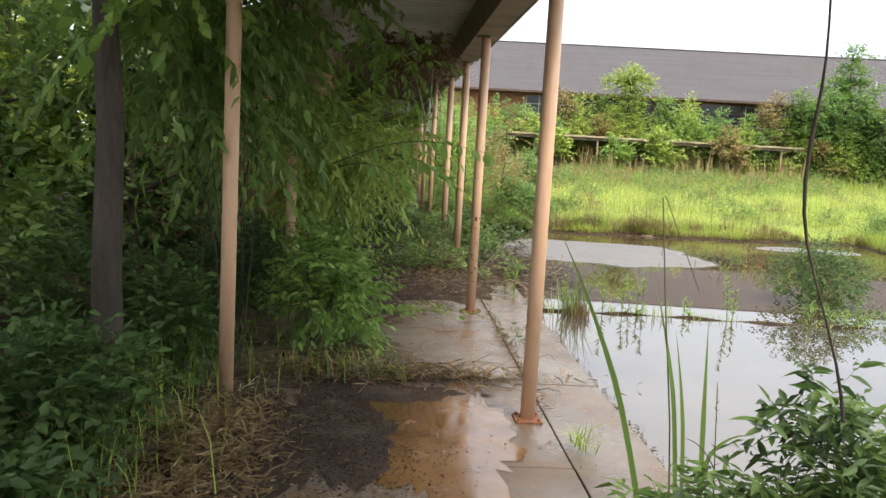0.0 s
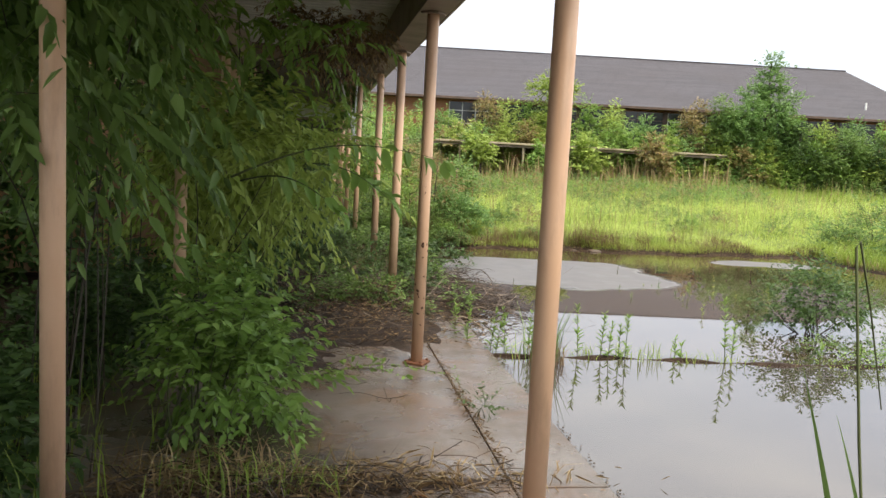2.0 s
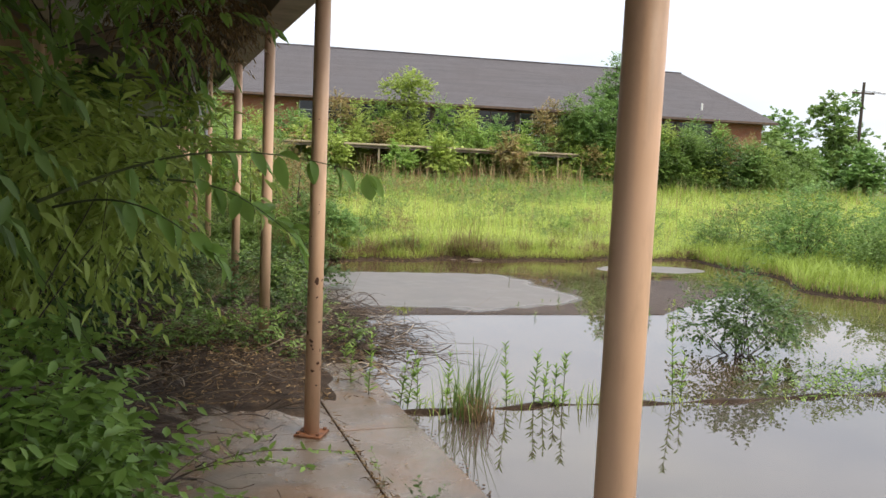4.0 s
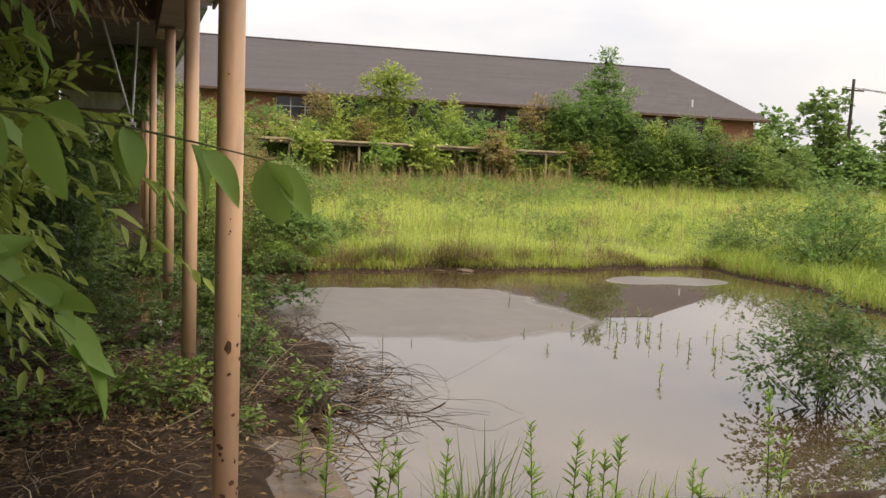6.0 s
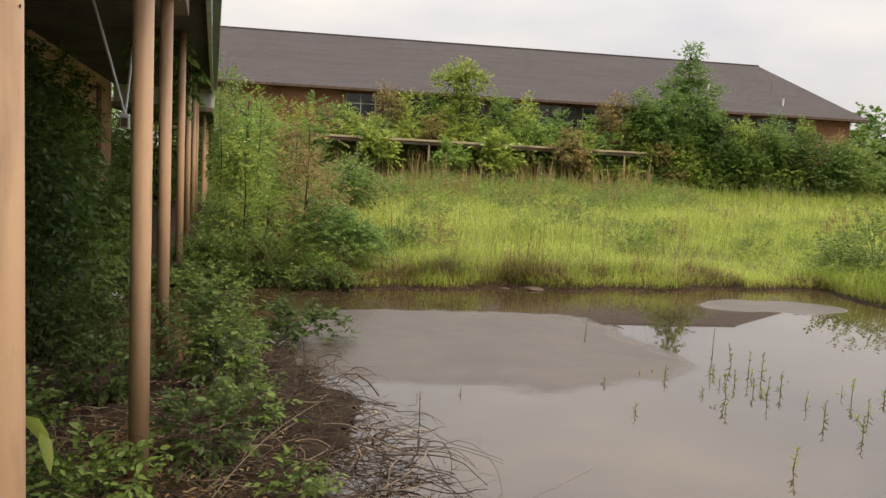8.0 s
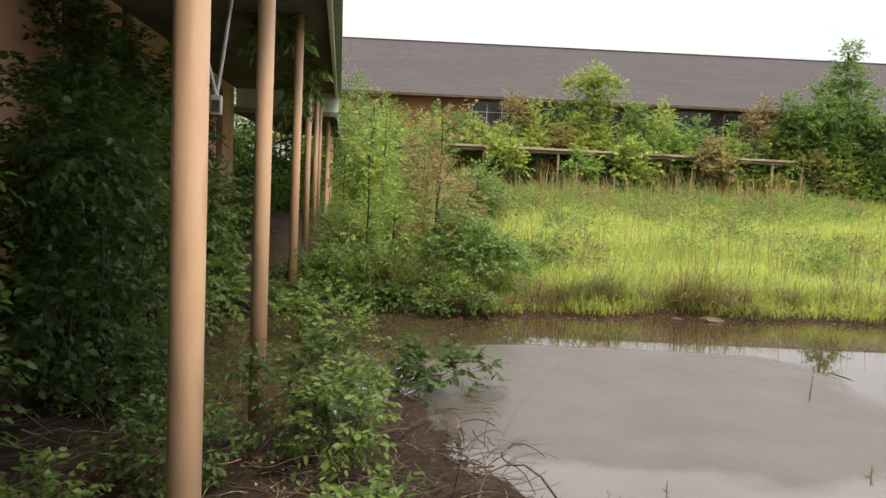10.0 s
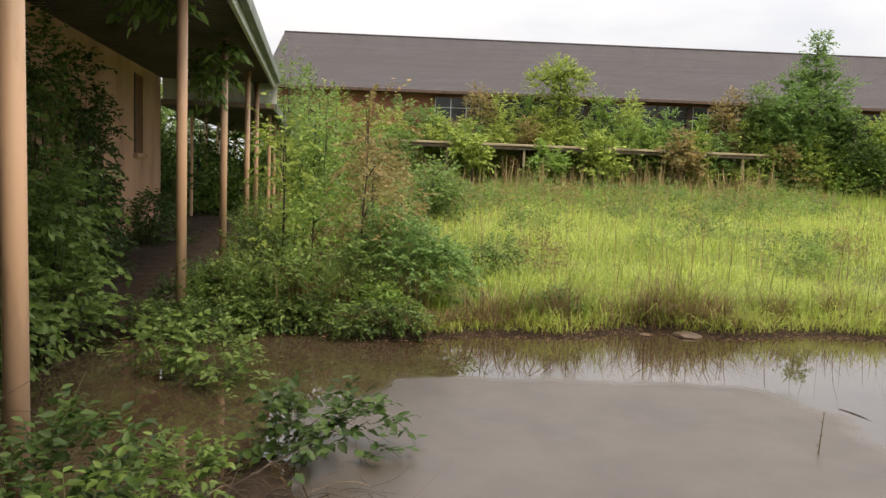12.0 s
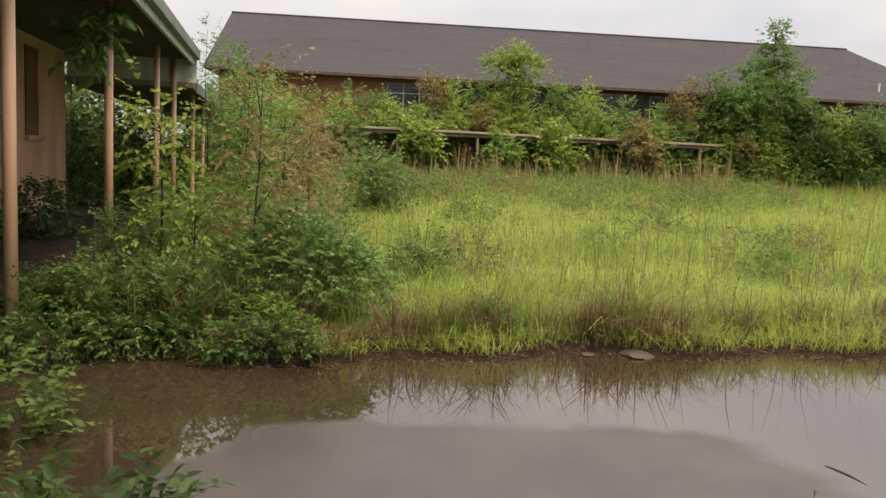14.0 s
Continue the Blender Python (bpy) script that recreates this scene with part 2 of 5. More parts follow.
    k.color(k.mix(k.grey(k.noise(0.8, 5.0), 0.4, 0.75, 0.0, 0.5), bt.outputs["Color"], (0.14, 0.055, 0.03)))
    M["brick"] = k.m
    k = Mat("walkway_metal", 0.55)
    k.color(k.ramp(k.noise(1.0, 5.0), [(0.3, (0.20, 0.155, 0.10)), (0.7, (0.38, 0.32, 0.22))]))
    M["walkway"] = k.m
    # near-black glass that carries the shade of the recess under the eave
    k = Mat("shaded_glass", 0.12)
    k.color((0.02, 0.024, 0.028))
    M["glass"] = k.m
    k = Mat("pale_frame", 0.6)
    k.color(k.ramp(k.noise(3.0), [(0.3, (0.4, 0.4, 0.38)), (0.7, (0.62, 0.62, 0.6))]))
    M["frame"] = k.m
    # bark and twigs
    k = Mat("bark", 0.9)
    c = k.ramp(k.noise(12.0, 7.0, 0.7, (1, 1, 0.22)), [(0.3, (0.018, 0.014, 0.011)), (0.6, (0.065, 0.05, 0.038)), (0.85, (0.12, 0.10, 0.078))])
    k.color(c).bump(k.noise(26.0, 6.0, 0.7, (1, 1, 0.2)), 0.9, 0.02)
    M["bark"] = k.m
    k = Mat("dead_twig", 0.8)
    k.color(k.ramp(k.geo.outputs["Random Per Island"], [(0.0, (0.014, 0.009, 0.006)), (0.6, (0.05, 0.032, 0.022)), (0.86, (0.13, 0.095, 0.07)), (1.0, (0.34, 0.28, 0.21))]))
    M["twig"] = k.m
    k = Mat("green_stem", 0.6)
    k.color(k.ramp(k.geo.outputs["Random Per Island"], [(0.0, (0.035, 0.045, 0.015)), (1.0, (0.10, 0.12, 0.04))]))
    M["stem"] = k.m
    k = Mat("cable", 0.5)
    k.color((0.45, 0.45, 0.44))
    M["cable"] = k.m
    M["leaf_deep"] = leaf_material("leaf_deep", (0.026, 0.052, 0.014), (0.060, 0.115, 0.030), (0.110, 0.185, 0.052))
    M["leaf_mid"] = leaf_material("leaf_mid", (0.062, 0.105, 0.025), (0.129, 0.215, 0.049), (0.213, 0.320, 0.088))
    M["leaf_bright"] = leaf_material("leaf_bright", (0.095, 0.165, 0.032), (0.179, 0.310, 0.058), (0.291, 0.430, 0.105))
    M["leaf_lime"] = leaf_material("leaf_lime", (0.146, 0.200, 0.035), (0.269, 0.360, 0.070), (0.403, 0.500, 0.123))
    M["leaf_blue"] = leaf_material("leaf_blue", (0.075, 0.140, 0.036), (0.145, 0.260, 0.070), (0.225, 0.370, 0.110))
    M["leaf_rusty"] = leaf_material("leaf_rusty", (0.112, 0.120, 0.035), (0.224, 0.220, 0.070), (0.381, 0.250, 0.123))
    M["dead_leaf"] = leaf_material("dead_leaf", (0.07, 0.042, 0.024), (0.19, 0.12, 0.066), (0.36, 0.25, 0.155), 0.7, 0.2)
    M["grass"] = leaf_material("grass_blade", (0.21, 0.285, 0.045), (0.37, 0.47, 0.078), (0.53, 0.60, 0.165), 0.5, 0.42, 0.25)
    M["grass_dark"] = leaf_material("grass_dark", (0.14, 0.20, 0.028), (0.235, 0.33, 0.048), (0.35, 0.45, 0.085), 0.5, 0.38, 0.6)
    M["straw_dark"] = leaf_material("straw_dark", (0.075, 0.046, 0.026), (0.175, 0.112, 0.058), (0.34, 0.24, 0.125), 0.7, 0.25)
    M["straw"] = leaf_material("straw", (0.14, 0.085, 0.04), (0.29, 0.20, 0.095), (0.46, 0.36, 0.19), 0.7, 0.25)
    return M


MAT = build_materials()


# ---- building helpers ----
def mesh_ob(name, verts, faces, material, parent=None, label="", smooth=False):
    me = bpy.data.meshes.new(name)
    if isinstance(verts, np.ndarray):
        n, q = len(verts), faces.shape[1]
        me.vertices.add(n)
        me.vertices.foreach_set("co", verts.astype(np.float32).ravel())
        me.loops.add(faces.size)
        me.loops.foreach_set("vertex_index", faces.astype(np.int32).ravel())
        me.polygons.add(len(faces))
        me.polygons.foreach_set("loop_start", np.arange(0, faces.size, q, dtype=np.int32))
        me.update(calc_edges=True)
    else:
        me.from_pydata(verts, [], faces)
    me.materials.append(material)
    if smooth:
        me.polygons.foreach_set("use_smooth", np.ones(len(me.polygons), dtype=bool))
    ob = new(name, me)
    ob.parent = parent
    if label:
        ob["label"] = label
    return ob


def part(name, bm, material, parent, label="", smooth=False):
    me = bpy.data.meshes.new(name)
    bm.to_mesh(me)
    bm.free()
    me.materials.append(material)
    if smooth:
        me.polygons.foreach_set("use_smooth", np.ones(len(me.polygons), dtype=bool))
    ob = new(name, me)
    ob.parent = parent
    if label:
        ob["label"] = label
    return ob


def thing(name, at, label, category, group="", kind=""):
    e = new(name)
    e.empty_display_size = 0.2
    e.location = at
    return tagged(e, label, category, group, kind)


def box(bm, x0, x1, y0, y1, z0, z1, bevel=0.0):
    r = bmesh.ops.create_cube(bm, size=1.0, matrix=Matrix.LocRotScale(((x0 + x1) / 2, (y0 + y1) / 2, (z0 + z1) / 2), None, (x1 - x0, y1 - y0, z1 - z0)))
    if bevel:
        es = list({e for v in r["verts"] for e in v.link_edges})
        bmesh.ops.bevel(bm, geom=es, offset=bevel, segments=2, affect="EDGES", profile=0.6)
    return bm


def boxed(x0, x1, y0, y1, z0, z1, bevel=0.0):
    return box(bmesh.new(), x0, x1, y0, y1, z0, z1, bevel)


def unit(v):
    return v / np.maximum(np.linalg.norm(v, axis=-1, keepdims=True), 1e-9)


def tubes(paths, radii, sides=5):
    """Many tubes in one go. paths: list of (k,3) arrays; radii: list of (k,) arrays."""
    V, F, off = [], [], 0
    for p, r in zip(paths, radii):
        p = np.asarray(p, float)
        k = len(p)
        t = unit(np.gradient(p, axis=0))
        ref = np.where(np.abs(t[:, 2:3]) > 0.9, np.array([[1.0, 0, 0]]), np.array([[0, 0, 1.0]]))
        a = unit(np.cross(t, ref))
        b = np.cross(t, a)
        ang = np.arange(sides) * 2 * np.pi / sides
        ring = p[:, None] + np.asarray(r)[:, None, None] * (np.cos(ang)[None, :, None] * a[:, None] + np.sin(ang)[None, :, None] * b[:, None])
        V.append(ring.reshape(-1, 3))
        i = np.arange(k - 1)[:, None] * sides
        j = np.arange(sides)[None]
        j2 = (j + 1) % sides
        F.append(np.stack([i + j, i + j2, i + sides + j2, i + sides + j], -1).reshape(-1, 4) + off)
        off += k * sides
    return np.concatenate(V), np.concatenate(F)


LEAF = np.array([(0, 0, 0), (0, 1, -0.10), (-0.26, 0.30, 0.07), (-0.20, 0.66, 0.0), (0.26, 0.30, 0.07), (0.20, 0.66, 0.0)])
LEAF_F = np.array([(0, 1, 3, 2), (0, 4, 5, 1)])


LEAF_FAR = np.array([(0, 0, 0), (0.3, 0.5, 0.06), (0, 1, -0.12), (-0.3, 0.5, 0.06)])


def leaves(pos, along, up, size, width=1.0, far=False):
    """Folded leaves at pos, pointing along, facing up."""
    n = len(pos)
    shape, faces = (LEAF_FAR, np.array([(0, 1, 2, 3)])) if far else (LEAF, LEAF_F)
    y = unit(along)
    x = unit(np.cross(y, up))
    z = np.cross(x, y)
    s = np.broadcast_to(np.asarray(size, float), (n,))[:, None, None]
    t = shape[None] * np.array([width, 1, 1])
    v = pos[:, None] + s * (t[..., :1] * x[:, None] + t[..., 1:2] * y[:, None] + t[..., 2:] * z[:, None])
    f = faces[None] + (np.arange(n) * len(shape))[:, None, None]
    return v.reshape(-1, 3), f.reshape(-1, 4)


def twig_leaves(rng, start, heading, length, per, size, droop=0.5, width=1.0, far=False):
    """Leaves in two ranks along straight twigs; returns the leaf mesh and the twig paths."""
    n = len(start)
    heading = unit(heading)
    k = np.linspace(0.2, 1.0, per)
    sag = np.array([0, 0, -1.0])
    length = np.broadcast_to(length, (n,))
    pts = start[:, None] + heading[:, None] * (k[None, :, None] * length[:, None, None]) + sag * (k[None, :, None] ** 2 * length[:, None, None] * 0.35 * droop)
    side = unit(np.cross(heading, np.array([0, 0, 1.0])) + 1e-4)
    sgn = np.where(np.arange(per) % 2 == 0, 1.0, -1.0)[None, :, None]
    al = heading[:, None] * 0.75 + side[:, None] * sgn * 0.8 + sag * droop * 0.7 + rng.normal(0, 0.28, (n, per, 3))
    up = np.array([0, 0, 1.0]) + rng.normal(0, 0.45, (n, per, 3))
    sz = size * rng.uniform(0.6, 1.25, (n, per))
    v, f = leaves(pts.reshape(-1, 3), al.reshape(-1, 3), up.reshape(-1, 3), sz.reshape(-1), width, far)
    return v, f, pts


def blob_points(rng, n, c, r, shell=0.55):
    """Points in an ellipsoid, most of them towards its outside, with uneven lobes."""
    d = unit(rng.normal(0, 1, (n, 3)))
    ph = rng.uniform(0, 6.28, 6)
    lobes = 1 + 0.22 * np.sin(3 * d[:, 0] + ph[0] + 2 * d[:, 2]) + 0.18 * np.sin(5 * d[:, 1] + ph[1]) + 0.12 * np.sin(7 * d[:, 2] + 4 * d[:, 0] + ph[2])
    rad = (shell + (1 - shell) * rng.uniform(0, 1, n) ** 0.7) * lobes * 0.8
    return np.array(c) + d * rad[:, None] * np.array(r), d


def shrub(name, seed, at, blobs, twigs, per, size, leaf, label, category="shrub", group="", droop=0.4, width=1.0, length=0.3, stems=7, trunk=0.02, wood="bark", floor_z=0.02, shell=0.45):
    """A bush or small tree: bent stems from its foot into leafy lobes. blobs: centre offset and radii."""
    rng = np.random.default_rng(seed)
    root = thing(name, at, label, category, group)
    vol = np.array([b[3] * b[4] * b[5] for b in blobs]) ** 0.66
    share = np.maximum(1, (twigs * vol / vol.sum()).astype(int))
    P, H = [], []
    for b, k in zip(blobs, share):
        p, d = blob_points(rng, k, b[:3], b[3:], shell)
        P.append(p)
        H.append(d * 0.8 + np.array([0, 0, 0.35]) + rng.normal(0, 0.35, d.shape))
    P, H = np.concatenate(P), np.concatenate(H)
    keep = P[:, 2] > floor_z - at[2] + 0.03
    P, H = P[keep], H[keep]
    v, f, pts = twig_leaves(rng, P, H, length * rng.uniform(0.6, 1.3, len(P)), per, size, droop, width)
    v[:, 2] = np.maximum(v[:, 2], floor_z - at[2])
    mesh_ob("foliage", v, f, MAT[leaf], root)
    paths, radii = [], []
    for i in range(stems):
        b = blobs[i % len(blobs)]
        tgt = np.array(b[:3]) + rng.normal(0, 0.45, 3) * np.array(b[3:])
        foot = np.array([rng.normal(0, 0.05), rng.normal(0, 0.05), -0.03])
        mid = foot * 0.5 + tgt * 0.5 + rng.normal(0, 0.08, 3) * np.linalg.norm(tgt)
        t = np.linspace(0, 1, 7)[:, None]
        paths.append((1 - t) ** 2 * foot + 2 * t * (1 - t) * mid + t ** 2 * tgt)
        radii.append(trunk * np.linspace(1, 0.3, 7) * rng.uniform(0.6, 1.1))
    pick = rng.permutation(len(P))[: min(len(P), 90)]
    for i in pick:
        paths.append(np.concatenate([P[i][None], pts[i][[per // 2, per - 1]]]))
        radii.append(np.array([0.22, 0.16, 0.08]) * trunk * 0.6 + 0.0006)
    tv, tf = tubes(paths, radii, 4)
    tagged(mesh_ob("stem", tv, tf, MAT[wood], root), kind="stuff")
    return root


def tree(name, seed, at, height, blobs, twigs, per, size, leaf, label, group="", trunk=0.12, length=0.5, droop=0.4, width=1.1, lean=(0, 0)):
    """A tree: a tapered trunk, limbs to each lobe of the crown, and leaves on twigs."""
    rng = np.random.default_rng(seed)
    root = thing(name, at, label, "tree", group)
    t = np.linspace(0, 1, 9)[:, None]
    top = np.array([lean[0], lean[1], height])
    wob = np.cumsum(rng.normal(0, 0.02, (9, 3)), 0) * height * 0.25
    wob[:, 2] = 0
    tr = t * top + wob
    tr[0, 2] = -0.1
    v, f = tubes([tr], [trunk * (1.15 - 0.95 * t[:, 0])], 10)
    mesh_ob("trunk", v, f, MAT["bark"], root, smooth=True)
    paths, radii, P, H = [], [], [], []
    vol = np.array([b[3] * b[4] * b[5] for b in blobs]) ** 0.66
    share = np.maximum(2, (twigs * vol / vol.sum()).astype(int))
    for b, k in zip(blobs, share):
        c = np.array(b[:3])
        z0 = np.clip(c[2] - b[5] * 0.9, 0.2 * height, 0.92 * height)
        foot = np.array([np.interp(z0, tr[:, 2], tr[:, i]) for i in range(3)])
        for _ in range(1 if at[1] > 24 else 2):
            tip = c + rng.normal(0, 0.45, 3) * np.array(b[3:])
            mid = foot * 0.4 + tip * 0.6 + np.array([0, 0, 0.1 * height * rng.uniform(-0.3, 0.6)])
            paths.append((1 - t) ** 2 * foot + 2 * t * (1 - t) * mid + t ** 2 * tip)
            radii.append(trunk * 0.42 * (1.1 - t[:, 0]))
        p, d = blob_points(rng, k, c, b[3:], 0.35)
        P.append(p)
        H.append(d + np.array([0, 0, 0.25]) + rng.normal(0, 0.4, d.shape))
    v, f = tubes(paths, radii, 4)
    tagged(mesh_ob("limb", v, f, MAT["bark"], root), kind="stuff")
    P, H = np.concatenate(P), np.concatenate(H)
    v, f, _ = twig_leaves(rng, P, H, length * rng.uniform(0.6, 1.3, len(P)), per, size, droop, width, at[1] > 24)
    v[:, 2] = np.maximum(v[:, 2], 0.05)
    mesh_ob("crown", v, f, MAT[leaf], root)
    return root


def blades(rng, base, height, width, lean=0.35, drift=None):
    """Grass blades: two bent quads each, tapering to a tip."""
    n = len(base)
    a = rng.uniform(0, 2 * np.pi, n)
    out = np.stack([np.cos(a), np.sin(a), np.zeros(n)], -1)
    if drift is not None:
        out = unit(out + drift)
    side = np.stack([-out[:, 1], out[:, 0], np.zeros(n)], -1)
    h = np.broadcast_to(height, (n,))[:, None]
    w = np.broadcast_to(width, (n,))[:, None]
    l = (lean * rng.uniform(0.2, 1.6, n))[:, None]
    m = base + np.array([0, 0, 0.55]) * h + out * h * l * 0.3
    t = base + np.array([0, 0, 1.0]) * h * (1 - 0.25 * l) + out * h * l
    v = np.stack([base - side * w / 2, base + side * w / 2, m - side * w * 0.42, m + side * w * 0.42, t - side * w * 0.08, t + side * w * 0.08], 1).reshape(-1, 3)
    f = np.array([(0, 1, 3, 2), (2, 3, 5, 4)])[None] + (np.arange(n) * 6)[:, None, None]
    return v, f.reshape(-1, 4)


# ---- ground and pond ----
def smooth01(x):
    x = np.clip(x, 0, 1)
    return x * x * (3 - 2 * x)


def bank_y(x):
    """The far shore of the pond."""
    return 16.62 + 0.1 * np.sin(1.7 * x) + 0.1 * np.sin(4.1 * x + 1) - 0.2 * smooth01((1.6 - x) / 1.5) + 0.08 * smooth01((x - 4) / 3)


def bank_x(y):
    """The shore on the east side."""
    return 8.95 + 0.2 * np.sin(0.9 * y) + 0.15 * np.sin(2.3 * y) + 0.3 * smooth01((y - 13) / 2) + 1.5 * smooth01((13.4 - y) / 3.5)


def ground_z(x, y):
    west = np.where(y > 13.2, -0.9, 1.38)
    inside = np.minimum(np.minimum(x - west, bank_y(x) - y), np.minimum(bank_x(y) - x, y + 8.0))
    z = 0.03 - 0.19 * smooth01((inside + 0.3) / 0.6)
    rise = 0.10 * smooth01((y - bank_y(x)) / 6.0) + 0.10 * smooth01((x - bank_x(y)) / 5.0)
    lumps = 0.02 * np.sin(1.9 * x + 0.7 * y) + 0.02 * np.sin(2.7 * y - 1.1 * x)
    z = z + rise + lumps * smooth01(-inside / 0.8)
    under = (x > -1.75) & (x < 1.55) & (y < 12.2)
    return np.where(under, np.minimum(z, -0.06), z)


def build_ground():
    far = np.geomspace(3, 1500, 22)
    xs = np.concatenate([-4 - far[::-1], np.arange(-4, 14.01, 0.2), 14 + far])
    ys = np.concatenate([-6 - far[::-1], np.arange(-6, 21.01, 0.2), 21 + far])
    X, Y = np.meshgrid(xs, ys)
    Z = ground_z(X, Y)
    v = np.stack([X, Y, Z], -1).reshape(-1, 3)
    nx, ny = len(xs), len(ys)
    i = (np.arange(ny - 1)[:, None] * nx + np.arange(nx - 1)[None]).reshape(-1)
    f = np.stack([i, i + 1, i + nx + 1, i + nx], -1)
    g = mesh_ob("ground", v, f, MAT["meadow"], smooth=True)
    g.data.materials.append(MAT["soil"])
    c = v[f].mean(1)
    soil = (c[:, 1] < bank_y(c[:, 0]) + 0.45) & (c[:, 0] < bank_x(c[:, 1]) + 0.3) & (c[:, 1] < 30) | (c[:, 0] < 0.8) & (c[:, 1] < 40)
    g.data.polygons.foreach_set("material_index", soil.astype(np.int32))
    tagged(g, "overgrown meadow ground with muddy soil round the pond", "ground", kind="structure")
    bm = bmesh.new()
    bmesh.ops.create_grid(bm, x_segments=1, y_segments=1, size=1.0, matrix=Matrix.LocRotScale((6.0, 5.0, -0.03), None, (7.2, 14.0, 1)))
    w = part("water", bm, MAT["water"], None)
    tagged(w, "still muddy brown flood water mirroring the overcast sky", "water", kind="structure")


build_ground()


def build_pavement():
    pav = thing("pavement", (0, 0, 0), "wet cracked concrete walkway with silt and puddles", "pavement", kind="structure")
    rng = random.Random(4)
    ys = [-4.2, -2.1, 0.0, 2.2, 4.35, 5.85, 8.25, 10.0, 12.2]
    for a, b in zip(ys, ys[1:]):
        for x0, x1 in ((-1.4, 0.897), (0.908, 1.385)):
            dz = rng.uniform(-0.006, 0.004)
            part("slab", boxed(x0, x1, a + 0.006, b - 0.006, -0.2, dz, 0.006), MAT["concrete"], pav)


build_pavement()
POST_Y = [5.079, 8.22, 10.607, 12.904, 16.937, 20.5, 24.3, 26.5]
POST_X = [0.779, 0.725, 0.751, 0.72, 0.677, 0.651, 0.65, 0.66]


# ---- covered walkway ----
def post_mesh(h, r=0.044):
    bm = bmesh.new()
    bmesh.ops.create_cone(bm, segments=20, radius1=r, radius2=r, depth=h, cap_ends=True, matrix=Matrix.Translation((0, 0, h / 2)))
    return bm


def build_posts():
    """Round steel posts on bolted foot plates."""
    first = thing("post", (POST_X[0], POST_Y[0], 0), "salmon painted round steel post, chipped, with a rusty foot plate", "post", "canopy posts")
    part("shaft", post_mesh(2.585), MAT["post"], first, smooth=True)
    part("foot_plate", boxed(-0.08, 0.08, -0.08, 0.08, 0.0, 0.014, 0.003), MAT["rust"], first, "rusty foot plate")
    part("cap_plate", boxed(-0.07, 0.07, -0.07, 0.07, 2.572, 2.586, 0.003), MAT["beam"], first)
    for bx in (-0.06, 0.06):
        for by in (-0.06, 0.06):
            bm = bmesh.new()
            bmesh.ops.create_cone(bm, segments=6, radius1=0.011, radius2=0.011, depth=0.014, cap_ends=True, matrix=Matrix.Translation((bx, by, 0.021)))
            part("bolt", bm, MAT["rust"], first)
    for x, y in zip(POST_X[1:4], POST_Y[1:4]):
        copy_thing(first, pose(x, y, 0, 0, 0, 40 * y))
    for y in (5.28, 8.2, 11.0):
        copy_thing(first, pose(-1.01, y, 0, 0, 0, 25 * y))
    tall = thing("post", (POST_X[4], POST_Y[4], 0), "salmon painted tall steel post under the high canopy", "post", "canopy posts")
    part("shaft", post_mesh(2.88), MAT["post"], tall, smooth=True)
    part("foot_plate", boxed(-0.08, 0.08, -0.08, 0.08, 0.0, 0.014, 0.003), MAT["rust"], tall, "rusty foot plate")
    for x, y in zip(POST_X[5:], POST_Y[5:]):
        copy_thing(tall, pose(x, y, 0, 0, 0, 0))


build_posts()


def build_rust_spots():
    """Blistered rust through the paint low on one post."""
    rng = random.Random(12)
    host = [o for o in scene.objects if o.name.startswith("post") and o.parent is None and abs(o.location.y - POST_Y[1]) < 0.01 and o.location.x > 0][0]
    turn = host.matrix_basis.to_euler().z
    for i in range(26):
        z = 0.9 if i == 0 else rng.uniform(0.28, 0.92) if i < 18 else rng.uniform(0.9, 1.9)
        a = radians(-95 if i == 0 else rng.uniform(-160, 10)) - turn
        w, h = (0.016, 0.024) if i == 0 else (rng.uniform(0.004, 0.014), rng.uniform(0.005, 0.018)) if i < 18 else (0.003, 0.004)
        bm = bmesh.new()
        ring = []
        for k in range(9):
            t = 2 * math.pi * k / 9
            rr = rng.uniform(0.45, 1.25)
            aa = a + w * rr * math.cos(t) / 0.044
            ring.append(bm.verts.new((0.0455 * math.cos(aa), 0.0455 * math.sin(aa), z + h * rr * math.sin(t))))
        mid = bm.verts.new((0.0462 * math.cos(a), 0.0462 * math.sin(a), z))
        for k in range(9):
            bm.faces.new((ring[k], ring[(k + 1) % 9], mid))
        part("rust_spot", bm, MAT["rust_dark"], host)


build_rust_spots()


def build_bracket():
    b = thing("hanging_lamp_box", (0.42, 13.3, 2.93), "grey lamp box hanging askew from two bent conduits", "lamp")
    t = np.linspace(0, 1, 12)[:, None]
    for name, top in (("conduit", (-0.32, -0.1, 0.03)), ("conduit", (0.06, 0.5, 0.03))):
        end = np.array([0.0, 0.0, -1.14])
        p = np.array(top) * (1 - t) + end * t + np.array([0.0, 0.06, 0.0]) * np.sin(np.pi * t)
        v, f = tubes([p], [np.full(12, 0.011)], 8)
        mesh_ob(name, v, f, MAT["cable"], b, smooth=True)
    part("box", boxed(-0.032, 0.032, -0.03, 0.03, -1.24, -1.13, 0.012), MAT["frame"], b, "grey metal box")
    part("lens", boxed(-0.022, 0.022, -0.034, -0.0305, -1.225, -1.16), MAT["trim"], b)


build_bracket()


